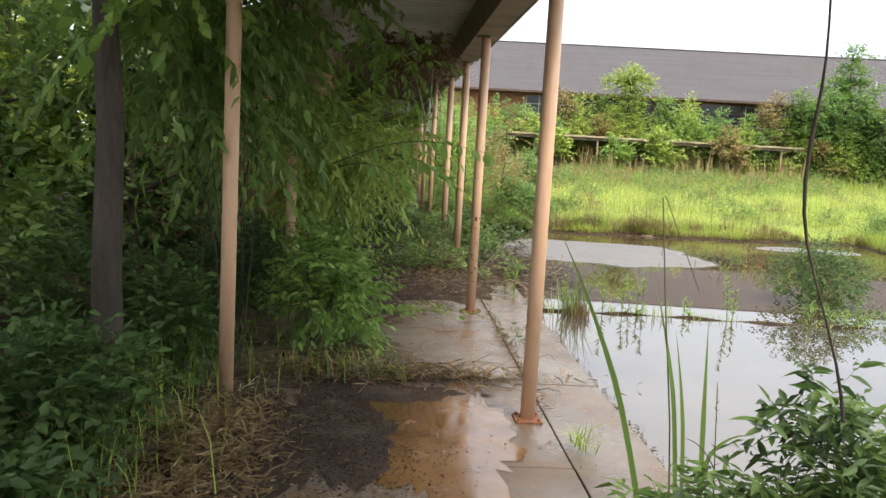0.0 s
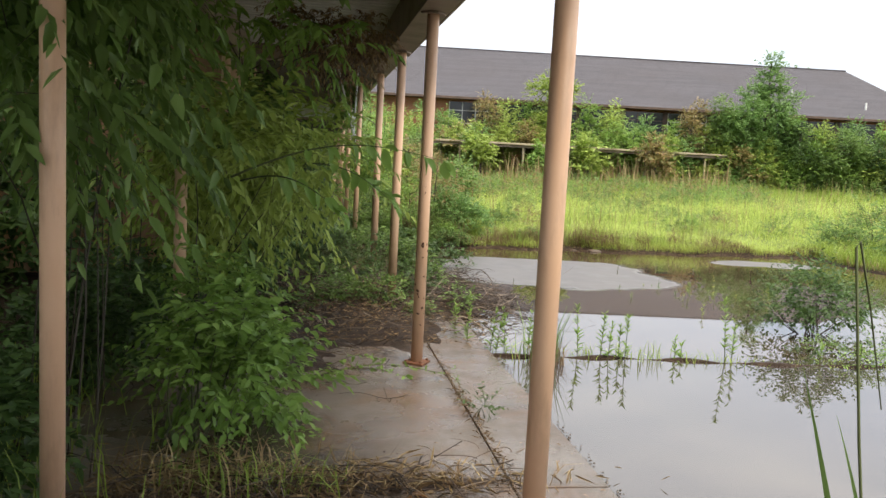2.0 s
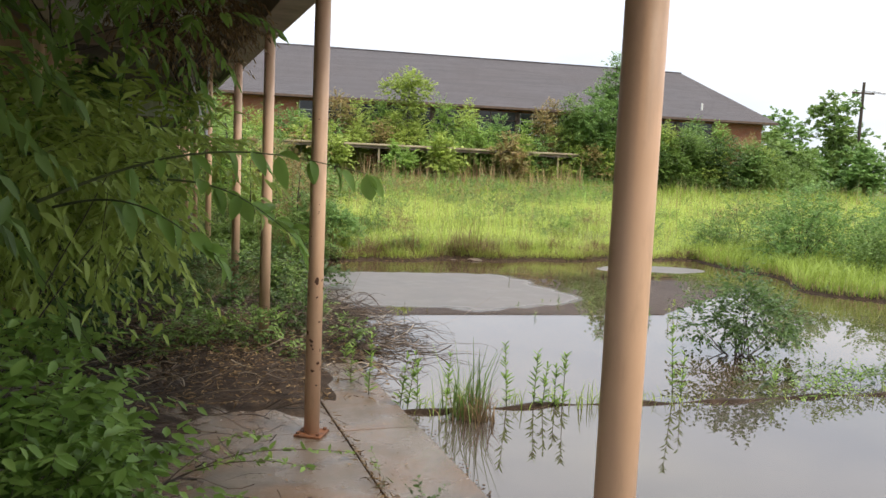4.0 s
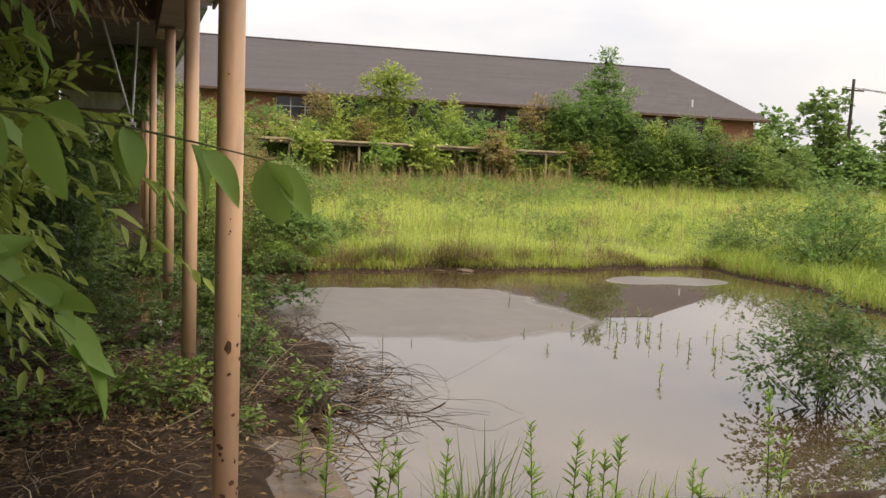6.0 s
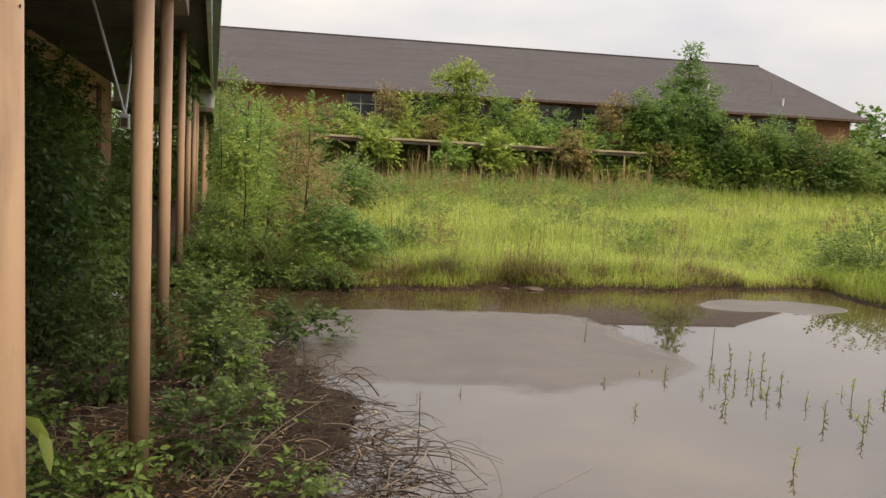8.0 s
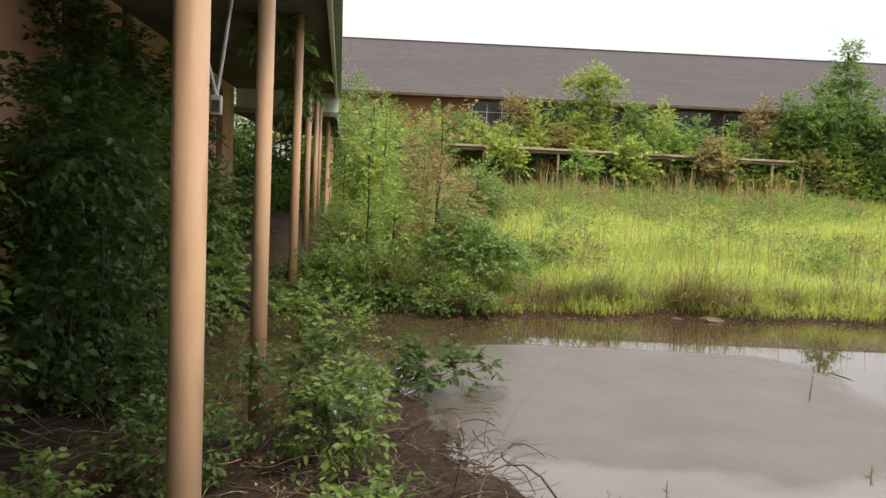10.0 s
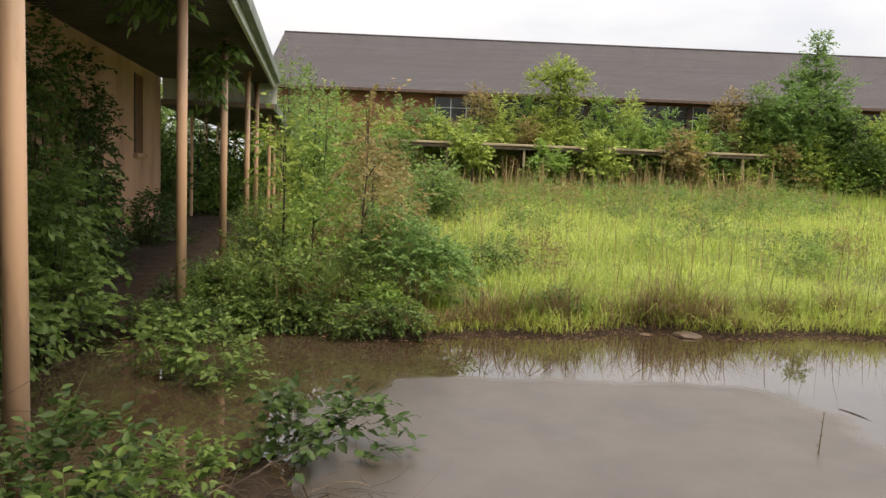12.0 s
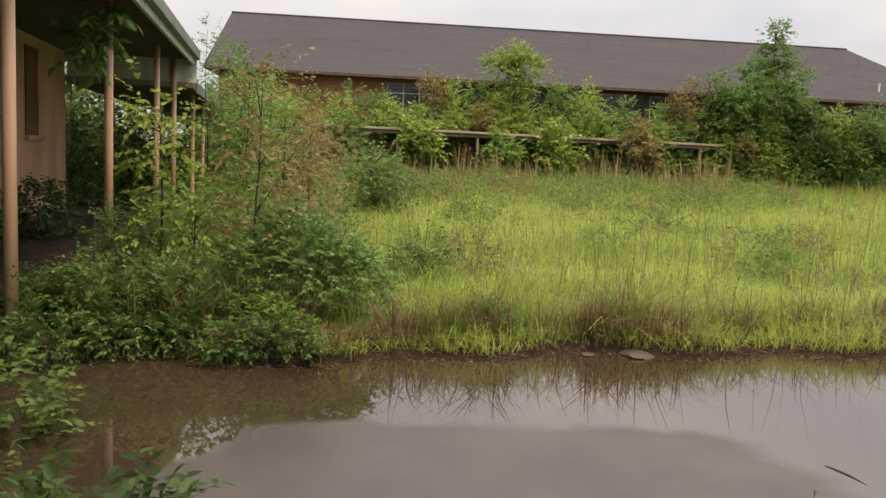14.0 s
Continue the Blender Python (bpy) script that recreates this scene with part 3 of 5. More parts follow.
def ribbed_sheet(x0, x1, y0, y1, z, pitch=0.15, depth=0.035, gauge=0.004):
    """Trapezoid decking whose ribs run across the walk."""
    n = int((y1 - y0) / pitch)
    prof = []
    for i in range(n):
        y = y0 + i * pitch
        prof += [(y, 0), (y + pitch * 0.45, 0), (y + pitch * 0.55, depth), (y + pitch * 0.9, depth)]
    prof.append((y1, 0))
    V, F = [], []
    for (y, h) in prof:
        V += [(x0, y, z + h), (x1, y, z + h)]
    m = len(V)
    V += [(a, b, c + gauge + depth * 0.05) for a, b, c in V]
    for i in range(len(prof) - 1):
        F.append((2 * i, 2 * i + 1, 2 * i + 3, 2 * i + 2))
        F.append((m + 2 * i + 2, m + 2 * i + 3, m + 2 * i + 1, m + 2 * i))
        F.append((2 * i + 1, m + 2 * i + 1, m + 2 * i + 3, 2 * i + 3))
        F.append((2 * i, 2 * i + 2, m + 2 * i + 2, m + 2 * i))
    return V, F


def build_canopy():
    can = thing("canopy", (0, 4.0, 2.93), "low walkway canopy of ribbed metal decking on steel beams", "canopy")
    V, F = ribbed_sheet(-1.5, 1.12, -10.0, 9.65, 0.0)
    mesh_ob("decking", V, F, MAT["deck"], can)
    part("beam", boxed(0.62, 0.84, -10.0, 9.72, -0.34, -0.002, 0.006), MAT["beam"], can, "brown painted steel beam")
    part("beam", boxed(-1.17, -0.95, -10.0, 9.72, -0.34, -0.002, 0.006), MAT["beam"], can, "brown painted steel beam")
    part("header", boxed(-0.946, 0.616, 9.52, 9.72, -0.2, -0.002, 0.006), MAT["beam"], can, "dark header beam")
    part("fascia", boxed(1.124, 1.15, -10.0, 9.66, -0.03, 0.09, 0.004), MAT["beam"], can)
    part("roof_sheet", boxed(-1.55, 1.18, -10.0, 9.7, 0.095, 0.12), MAT["edge"], can)
    high = thing("high_canopy", (0, 20, 2.93), "high canopy with pale gutter and vertical ribbed end panel", "canopy")
    # decking wears the darkened copy, so its shade is partly painted
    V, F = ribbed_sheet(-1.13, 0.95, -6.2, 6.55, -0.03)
    mesh_ob("decking", V, F, MAT["deck_shaded"], high)
    part("gutter", boxed(0.955, 1.0, -6.2, 6.55, -0.12, 0.05, 0.006), MAT["pale"], high, "pale weathered gutter")
    part("roof_edge", boxed(1.005, 1.09, -6.25, 6.6, -0.02, 0.14, 0.01), MAT["edge"], high, "grey-green folded roof edge")
    part("roof_sheet", boxed(-1.13, 1.0, -6.25, 6.6, 0.055, 0.08), MAT["edge"], high)
    for i in range(13):
        x = -1.1 + i * 0.165
        bm = boxed(x + 0.008, x + 0.157, 6.56, 6.575, -0.42, 0.0)
        box(bm, x - 0.008, x + 0.008, 6.55, 6.585, -0.42, 0.0)
        part("panel", bm, MAT["pale"], high)
    part("end_beam", boxed(-1.14, 1.0, 6.5, 6.7, -0.52, -0.425, 0.006), MAT["beam"], high, "brown beam")
    low = thing("far_canopy", (0, 33, 2.4), "low canopy continuing beyond the building", "canopy")
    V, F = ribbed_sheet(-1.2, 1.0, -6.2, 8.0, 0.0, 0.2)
    mesh_ob("decking", V, F, MAT["deck_shaded"], low)
    part("fascia", boxed(1.004, 1.03, -6.2, 8.0, -0.05, 0.1, 0.004), MAT["edge"], low, "grey roof edge")
    part("roof_sheet", boxed(-1.25, 1.03, -6.2, 8.0, 0.105, 0.13), MAT["edge"], low)
    slim = thing("slim_post", (0.8, 28.6, 0), "slim tan steel post under the far canopy", "post", "far canopy posts")
    part("shaft", post_mesh(2.4, 0.04), MAT["post"], slim)
    for i in range(5):
        for x in (-0.85, 0.8):
            if i or x < 0:
                copy_thing(slim, pose(x, 28.6 + 2.6 * i, 0))


build_canopy()


def build_side_building():
    b = thing("stucco_building", (-4, 18.5, 0), "tan stucco building with boarded openings beside the canopy", "building")
    # east wall in pieces round two openings
    def wall(y0, y1, z0, z1):
        part("wall", boxed(2.6, 2.85, y0 - 18.5, y1 - 18.5, z0, z1), MAT["stucco"], b)
    wall(12.0, 15.7, -0.1, 3.0)
    wall(15.7, 16.5, -0.1, 0.9)
    wall(15.7, 16.5, 2.75, 3.0)
    wall(16.5, 24.2, -0.1, 3.0)
    wall(24.2, 24.9, -0.1, 1.45)
    wall(24.2, 24.9, 2.75, 3.0)
    wall(24.9, 26.6, -0.1, 3.0)
    part("wall", boxed(0.2, 2.6, 7.85, 8.1, -0.1, 3.0), MAT["stucco"], b)
    part("wall", boxed(0.2, 2.6, -6.5, -6.25, -0.1, 3.0), MAT["stucco"], b)
    part("wall", boxed(-0.05, 0.2, -6.5, 8.1, -0.1, 3.0), MAT["stucco"], b)
    part("pilaster", boxed(2.852, 2.9, -1.0, -0.75, 0, 2.95, 0.004), MAT["trim"], b, "brown painted pilaster")
    part("window_frame", boxed(2.7, 2.87, 5.66, 5.7, 1.45, 2.75), MAT["trim"], b)
    part("door_frame", boxed(2.7, 2.87, -2.84, -2.8, 0.9, 2.75), MAT["trim"], b)
    part("sill", boxed(2.852, 2.92, 5.6, 6.5, 1.38, 1.44, 0.004), MAT["stucco"], b)
    # added sheet behind the openings, coloured as the unlit inside
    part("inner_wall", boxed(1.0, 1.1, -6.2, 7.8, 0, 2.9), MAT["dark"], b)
    part("roof", boxed(-0.3, 2.84, -6.7, 8.15, 3.0, 3.2), MAT["edge"], b)


build_side_building()


# ---- far side: walkway, brick building ----
def build_far_walkway():
    w = thing("far_walkway", (0, 46, 0), "thin tan flat roofed walkway along the brick building", "canopy")
    part("roof", boxed(-3.0, 22.9, 0, 2.2, 2.44, 2.54, 0.02), MAT["walkway"], w, "thin tan roof edge")
    part("beam", boxed(-3.0, 22.85, 0.15, 0.3, 2.3, 2.418), MAT["beam"], w)
    for i in range(7):
        for yy in (0.22, 1.9):
            x = 0.6 + 3.51 * i - (0.75 if yy > 1 else 0)
            bm = bmesh.new()
            bmesh.ops.create_cone(bm, segments=10, radius1=0.06, radius2=0.06, depth=2.4, cap_ends=True, matrix=Matrix.Translation((x, yy, 1.2)))
            part("post", bm, MAT["walkway"], w)


build_far_walkway()


def build_brick_building():
    b = thing("brick_building", (5.0, 53.0, 0), "long low red brick building with a dark shingle roof", "building")
    b.rotation_euler = (0, 0, radians(-6.5))
    # local x along the front, y back; front wall set in under the eave
    L0, L1, D, E, R = -6.0, 34.6, 18.6, 5.3, 9.35
    part("front_wall", boxed(L0 + 0.6, L1 - 0.6, 0.9, 1.2, -0.2, E), MAT["brick"], b)
    part("side_wall", boxed(L1 - 0.9, L1 - 0.6, 1.2, D - 0.9, -0.2, E), MAT["brick"], b)
    part("side_wall", boxed(L0 + 0.6, L0 + 0.9, 1.2, D - 0.9, -0.2, E), MAT["brick"], b)
    part("back_wall", boxed(L0 + 0.6, L1 - 0.6, D - 0.9, D - 0.6, -0.2, E), MAT["brick"], b)
    part("fascia", boxed(L0, L1, -0.02, 0.06, E - 0.12, E + 0.02), MAT["trim"], b, "dark eave board")
    part("soffit", boxed(L0, L1, 0.06, D, E - 0.1, E - 0.02), MAT["trim"], b)
    hip = 2.4
    roof = bmesh.new()
    vs = [roof.verts.new(p) for p in ((L0, 0, E), (L1, 0, E), (L1, D, E), (L0, D, E), (L0 - 0.15, D / 2, R), (L1 - hip, D / 2, R))]
    for q in ((0, 1, 5, 4), (1, 2, 5), (2, 3, 4, 5), (3, 0, 4), (0, 3, 2, 1)):
        roof.faces.new([vs[i] for i in q])
    rf = part("roof", roof, MAT["shingle"], b, "dark weathered asphalt shingle roof")
    # shingle courses as thin proud strips
    rng = np.random.default_rng(3)
    V, F = [], []
    nrow = 46
    nrm = Vector((0, -(R - E), D / 2)).normalized()
    for i in range(nrow):
        t0, t1 = i / nrow, (i + 1) / nrow
        xa, xb = L0 - 0.15 * t0, L1 - hip * t1
        x = xa
        while x < xb - 0.2:
            x2 = min(xb, x + rng.uniform(1.2, 3.4))
            k = len(V)
            for (xx, tt, up) in ((x, t0, 0.016), (x2, t0, 0.016), (x2, t1, 0.006), (x, t1, 0.006)):
                V.append((xx, tt * D / 2 + nrm.y * up, E + tt * (R - E) + nrm.z * up))
            V += [(x, t0 * D / 2, E + t0 * (R - E)), (x2, t0 * D / 2, E + t0 * (R - E))]
            F += [(k, k + 1, k + 2, k + 3), (k + 4, k + 5, k + 1, k)]
            x = x2
    mesh_ob("shingles", V, F, MAT["shingle"], rf)["kind"] = "stuff"
    part("ridge_cap", boxed(L0 - 0.15, L1 - hip, D / 2 - 0.15, D / 2 + 0.15, R - 0.03, R + 0.05, 0.02), MAT["shingle"], b)
    for x, y, h in ((25.6, 3.2, 0.55), (29.8, 1.6, 0.5)):
        z = E + y / (D / 2) * (R - E)
        bm = bmesh.new()
        bmesh.ops.create_cone(bm, segments=10, radius1=0.06, radius2=0.06, depth=h, cap_ends=True, matrix=Matrix.Translation((x, y, z + h / 2 - 0.05)))
        part("vent_pipe", bm, MAT["frame"], b, "white vent pipe")
    # long dark glazing bays between slim piers stand in for shade under the eave
    bay = 0
    x = 3.0
    while x < 30.4:
        win = part("window", boxed(x, x + 2.5, 0.84, 0.898, 2.2, 5.05), MAT["glass"], b, "window bay with slim bars, darkened for the eave's shade")
        for k in range(4):
            part("bar", boxed(x + k * 0.816, x + k * 0.816 + 0.05, 0.81, 0.838, 2.2, 5.05), MAT["frame" if bay in (0, 5) else "trim"], win)
        for zz in (2.95, 3.7, 4.5):
            part("bar", boxed(x, x + 2.5, 0.812, 0.837, zz, zz + 0.045), MAT["frame" if bay in (0, 5) else "trim"], win)
        part("pier", boxed(x + 2.5, x + 2.75, 0.78, 0.898, -0.2, 5.08), MAT["trim"], b)
        x += 2.75
        bay += 1
    part("porch_roof", boxed(L1 - 0.6, L1 + 2.2, 3.0, 8.0, 3.2, 3.4), MAT["frame"], b)


build_brick_building()


# ---- vegetation beside the walk ----
def build_west_thicket():
    tree("tree", 11, (-1.61, 5.0, -0.05), 6.5,
         [(0.1, 0.2, 2.9, 0.9, 1.0, 0.7), (-0.7, -0.3, 3.3, 1.0, 1.0, 0.9), (0.2, 0.9, 4.2, 1.2, 1.2, 1.0), (-0.9, 0.9, 4.4, 1.2, 1.2, 1.0), (-0.2, 0.2, 5.6, 1.3, 1.3, 1.1)],
         520, 9, 0.12, "leaf_bright", "dark slender tree trunk among the thicket with a leafy crown", trunk=0.078, length=0.4)
    spots = [(-3.2, 6.6, 4.6, "leaf_mid"), (-4.0, 4.3, 4.6, "leaf_mid"), (-2.8, 9.5, 4.4, "leaf_deep"), (-5.0, 6.8, 5.0, "leaf_mid"),
             (-4.4, 9.8, 5.6, "leaf_mid"), (-2.6, 11.2, 3.6, "leaf_deep"), (-5.6, 4.4, 6.2, "leaf_lime"), (-6.6, 8.6, 6.8, "leaf_bright"), (-5.2, 9.2, 5.0, "leaf_mid"), (-6.4, 6.0, 4.6, "leaf_mid"), (-7.6, 10.5, 6.0, "leaf_mid")]
    for i, (x, y, h, lf) in enumerate(spots):
        rng = random.Random(40 + i)
        bl = [(rng.uniform(-0.6, 0.6), rng.uniform(-0.6, 0.6), h * k, rng.uniform(0.8, 1.2), rng.uniform(0.8, 1.2), rng.uniform(0.6, 0.9)) for k in (0.16, 0.3, 0.45, 0.6, 0.76, 0.9)]
        tree("tree", 60 + i, (x, y, -0.05), h, bl, 640, 8, 0.11, lf, "young leafy tree in the dense thicket beside the walkway", "thicket trees", trunk=0.05, length=0.4)
    # vines hung over the west posts, leaves drooping
    shrub("vine", 1, (-1.25, 6.2, 0),
          [(-0.15, -0.5, 2.3, 0.3, 0.4, 0.3), (-0.1, 0.1, 2.35, 0.34, 0.5, 0.3), (0.0, 0.7, 2.2, 0.36, 0.5, 0.35), (-0.1, -0.5, 1.75, 0.24, 0.3, 0.2), (0.45, 0.2, 2.62, 0.35, 0.5, 0.12), (0.1, 0.3, 1.75, 0.25, 0.4, 0.25)],
          300, 15, 0.115, "leaf_mid", "dense hanging vine with long drooping green leaves over the posts", "vine", droop=1.8, width=0.66, length=0.62, stems=6, trunk=0.008)
    # lime leaf colour here paints in the daylight from the east
    shrub("vine", 5, (-1.1, 8.0, 0),
          [(0.3, 0.0, 1.75, 0.4, 0.5, 0.3), (0.75, 0.2, 1.6, 0.4, 0.45, 0.22), (0.2, 0.8, 1.55, 0.4, 0.6, 0.35), (1.0, 0.6, 1.45, 0.36, 0.4, 0.25), (0.6, 1.1, 1.4, 0.45, 0.5, 0.3), (0.75, -0.4, 1.5, 0.28, 0.25, 0.14), (0.35, -0.6, 1.55, 0.3, 0.3, 0.2)],
          330, 13, 0.10, "leaf_lime", "leafy vine reaching out from the west posts over the walk", "vine", droop=1.1, width=0.62, length=0.5, stems=6, trunk=0.007)
    shrub("vine", 6, (-0.6, 8.2, 2.1),
          [(0.55, 0.1, 0.2, 0.4, 0.22, 0.08), (0.05, 0.0, 0.28, 0.4, 0.25, 0.1), (-0.4, -0.1, 0.4, 0.3, 0.3, 0.12)],
          60, 12, 0.11, "leaf_bright", "leafy vine branch hanging below the canopy's underside", "vine", droop=1.5, width=0.6, length=0.42, stems=5, trunk=0.006, floor_z=0.0)
    # lime again, daylight put into the leaf colour under the canopy
    shrub("vine", 2, (-1.1, 9.6, 0),
          [(0.0, -0.6, 1.1, 0.5, 0.8, 0.7), (0.2, 0.4, 1.25, 0.55, 0.8, 0.5), (0.55, -0.2, 1.1, 0.5, 0.7, 0.42), (0.3, 0.9, 0.8, 0.5, 0.6, 0.5)],
          520, 11, 0.08, "leaf_lime", "leafy vine spilling from the west posts over the walkway", "vine", droop=1.2, width=0.7, length=0.42, stems=8, trunk=0.008)
    shrub("shrub", 3, (-0.68, 6.4, 0.0), [(0.12, 0.1, 0.42, 0.28, 0.36, 0.3), (0.34, 0.25, 0.3, 0.26, 0.3, 0.22), (0.1, 0.6, 0.55, 0.34, 0.36, 0.34)],
          430, 9, 0.07, "leaf_bright", "fresh green leafy bush growing over the walkway slab", droop=0.9, width=0.88, length=0.3, stems=16, trunk=0.008, wood="stem")
    for i, (x, y, r, h) in enumerate([(-1.6, 4.2, 0.4, 0.6), (-2.0, 3.5, 0.5, 0.8), (-1.55, 3.3, 0.35, 0.38), (-2.6, 4.2, 0.6, 1.0), (-1.6, 5.7, 0.45, 0.6), (-2.6, 2.9, 0.6, 0.9), (-2.2, 6.0, 0.55, 0.9), (-1.5, 7.6, 0.4, 0.7), (-1.4, 8.8, 0.4, 0.6)]):
        shrub("weed", 20 + i, (x, y, -0.02), [(0, 0, h * 0.5, r, r, h * 0.5), (r * 0.3, -r * 0.2, h * 0.72, r * 0.6, r * 0.6, h * 0.35)],
              360, 7, 0.07, "leaf_deep", "green undergrowth weed at the thicket's foot", "weed", "undergrowth", 0.5, 0.9, 0.28, 10, 0.006, "stem")
    rng = np.random.default_rng(78)
    for i in range(7):
        x, y = rng.uniform(-1.7, -1.0), rng.uniform(5.6, 8.8)
        t = np.linspace(0, 1, 8)[:, None]
        p = t * np.array([rng.normal(0, 0.12), rng.normal(0, 0.2), rng.uniform(1.2, 2.3)]) + rng.normal(0, 0.04, 3) * np.sin(np.pi * t)
        v, f = tubes([p], [np.linspace(0.005, 0.002, 8)], 5)
        c = mesh_ob("cane", v, f, MAT["bark" if i % 3 else "twig"])
        c.location = (x, y, 0.0)
        tagged(c, "thin bare cane rising into the vines", "cane", "vine canes")
    shrub("dead_vine", 4, (0.05, 9.4, 2.08), [(0.0, 0.0, 0.38, 0.34, 0.2, 0.24), (-0.3, 0.05, 0.5, 0.26, 0.18, 0.2), (0.25, 0.0, 0.5, 0.2, 0.16, 0.16)],
          520, 9, 0.05, "straw_dark", "brown tangle of dead vine hanging below the canopy's end", "vine", "", 1.6, 0.5, 0.2, 10, 0.008, "twig", 0.0)
    # the branch that reaches across the walk
    rng = np.random.default_rng(77)
    br = thing("branch", (-0.55, 6.95, 1.48), "thin arching branch with large pointed green leaves", "branch")
    t = np.linspace(0, 1, 12)[:, None]
    spine = np.array([0, 0, -0.1]) * (1 - t) + np.array([1.17, -0.27, 0.05]) * t + np.array([0, 0, 0.13]) * np.sin(np.pi * t)
    twig = np.array([0.05, 0.02, -0.12]) * (1 - t) + np.array([0.62, -0.36, -0.26]) * t + np.array([0, 0, 0.1]) * np.sin(np.pi * t)
    v, f = tubes([spine, twig], [0.006 * (1.2 - t[:, 0]), 0.005 * (1.2 - t[:, 0])], 6)
    mesh_ob("stem", v, f, MAT["stem"], br)
    third = np.array([0.45, -0.1, 0.0]) * (1 - t) + np.array([0.9, -0.36, -0.2]) * t + np.array([0, 0, 0.06]) * np.sin(np.pi * t)
    v, f = tubes([third], [0.004 * (1.2 - t[:, 0])], 6)
    mesh_ob("stem", v, f, MAT["stem"], br)

    def ovate(base, along, up, length, wide):
        y = unit(along)
        x = unit(np.cross(y, up))
        z = np.cross(x, y)
        V = []
        for q in np.linspace(0, 1, 9):
            w = wide * length * (math.sin(math.pi * q ** 0.75) ** 0.8 if 0 < q < 1 else 0.02)
            bow = -0.16 * q * q * length
            for sd in (-1, 0, 1):
                V.append(base + y * q * length + x * sd * w / 2 + z * (bow + 0.22 * w * abs(sd)))
        F = [(r * 3 + c, r * 3 + c + 1, r * 3 + c + 4, r * 3 + c + 3) for r in range(8) for c in (0, 1)]
        return np.array(V), np.array(F)

    for path, lo in ((spine, 3), (twig, 4), (third, 3)):
        for i in range(lo, 12):
            for sd in (-1, 1):
                if rng.uniform() < 0.25:
                    continue
                al = np.array([0.45 + rng.normal(0, 0.3), sd * 0.4 + rng.normal(0, 0.3), -0.75 + rng.normal(0, 0.5)])
                up = np.array([rng.normal(0.2, 0.5), -0.6 + rng.normal(0, 0.4), 1.0])
                v, f = ovate(path[i] + rng.normal(0, 0.006, 3), al, up, rng.uniform(0.09, 0.15), rng.uniform(0.38, 0.5))
                mesh_ob("leaf", v, f, MAT["leaf_bright"], br, smooth=True)


build_west_thicket()


def build_litter():
    """Silt, dead grass, twigs and leaves on the walkway."""
    rng = np.random.default_rng(5)

    def mound(name, cx, cy, rx, ry, h, label, seed, mat="soil", lift=0.0, ragged=0.12, sink=0.01):
        r2 = np.random.default_rng(seed)
        ph = r2.uniform(0, 6.28, 5)
        na, nr = 128, 12
        V, F = [], []
        for j in range(nr + 1):
            for i in range(na):
                a = 2 * math.pi * i / na
                edge = 1 + 0.16 * math.sin(3 * a + ph[0]) + 0.11 * math.sin(5 * a + ph[1]) + 0.07 * math.sin(9 * a + ph[2]) + 0.06 * math.sin(17 * a + ph[3]) + 0.05 * math.sin(29 * a + ph[4])
                edge += ragged * (noise.noise(Vector((9 * math.cos(a), 9 * math.sin(a), seed))) + 0.7 * noise.noise(Vector((24 * math.cos(a), 24 * math.sin(a), seed))))
                k = j / nr
                x, y = math.cos(a) * rx * edge * k, math.sin(a) * ry * edge * k
                z = h * (1 - k * k) * (0.75 + 0.25 * math.sin(6 * x + ph[3]) * math.sin(5 * y + ph[4])) + 0.2 * h * noise.noise(Vector((x * 6, y * 6, seed))) * (1 - k) - sink * k
                V.append((x, y, z))
        for j in range(nr):
            for i in range(na):
                i2 = (i + 1) % na
                F.append((j * na + i, (j + 1) * na + i, (j + 1) * na + i2, j * na + i2))
        ob = mesh_ob(name, V, F, MAT[mat], None, smooth=True)
        ob.location = (cx, cy, lift)
        return tagged(ob, label, "debris")

    mound("silt_patch", -0.36, 4.8, 0.5, 1.15, 0.024, "dark gritty silt spread over the wet slab", 1, "silt", 0.004, 0.1)
    mound("silt_patch", -0.85, 4.65, 0.42, 1.1, 0.04, "dark soil and rotted litter at the walkway's edge", 2, "silt")
    mound("silt_patch", -0.1, 5.5, 0.75, 0.32, 0.022, "dark wet silt below the slab's crack", 12, "silt", 0.004, 0.1)
    mound("silt_ridge", 0.1, 5.9, 0.75, 0.16, 0.03, "muddy ridge along a crack in the slab", 3, "silt")
    mound("litter_mound", 0.45, 11.0, 1.25, 2.0, 0.13, "mound of rotted leaves and brushwood on the walkway", 4)
    mound("litter_mound", 1.4, 12.2, 0.5, 1.2, 0.09, "mound of brushwood at the water's edge", 6)
    mound("litter_mound", -0.5, 8.9, 0.6, 1.1, 0.09, "dark leaf litter under the vines", 7)
    mound("puddle", 0.26, 4.7, 0.42, 0.95, 0.003, "shallow puddle of orange-brown silt on the slab", 9, "puddle", 0.006, 0.05, 0.0)
    # gravel on the silt
    n = 3600
    p = np.stack([rng.normal(-0.2, 0.24, n), rng.normal(4.8, 0.55, n), np.full(n, 0.018)], -1)
    p[:, 2] += 0.002
    oct_v = np.array([(1, 0, 0), (0, 1, 0), (-1, 0, 0), (0, -1, 0), (0, 0, 0.7), (0, 0, -0.7)])
    oct_f = np.array([(0, 1, 4), (1, 2, 4), (2, 3, 4), (3, 0, 4), (1, 0, 5), (2, 1, 5), (3, 2, 5), (0, 3, 5)])
    v = p[:, None] + oct_v[None] * rng.uniform(0.002, 0.008, (n, 1, 3))
    g = mesh_ob("gravel", v.reshape(-1, 3), (oct_f[None] + (np.arange(n) * 6)[:, None, None]).reshape(-1, 3), MAT["soil"])
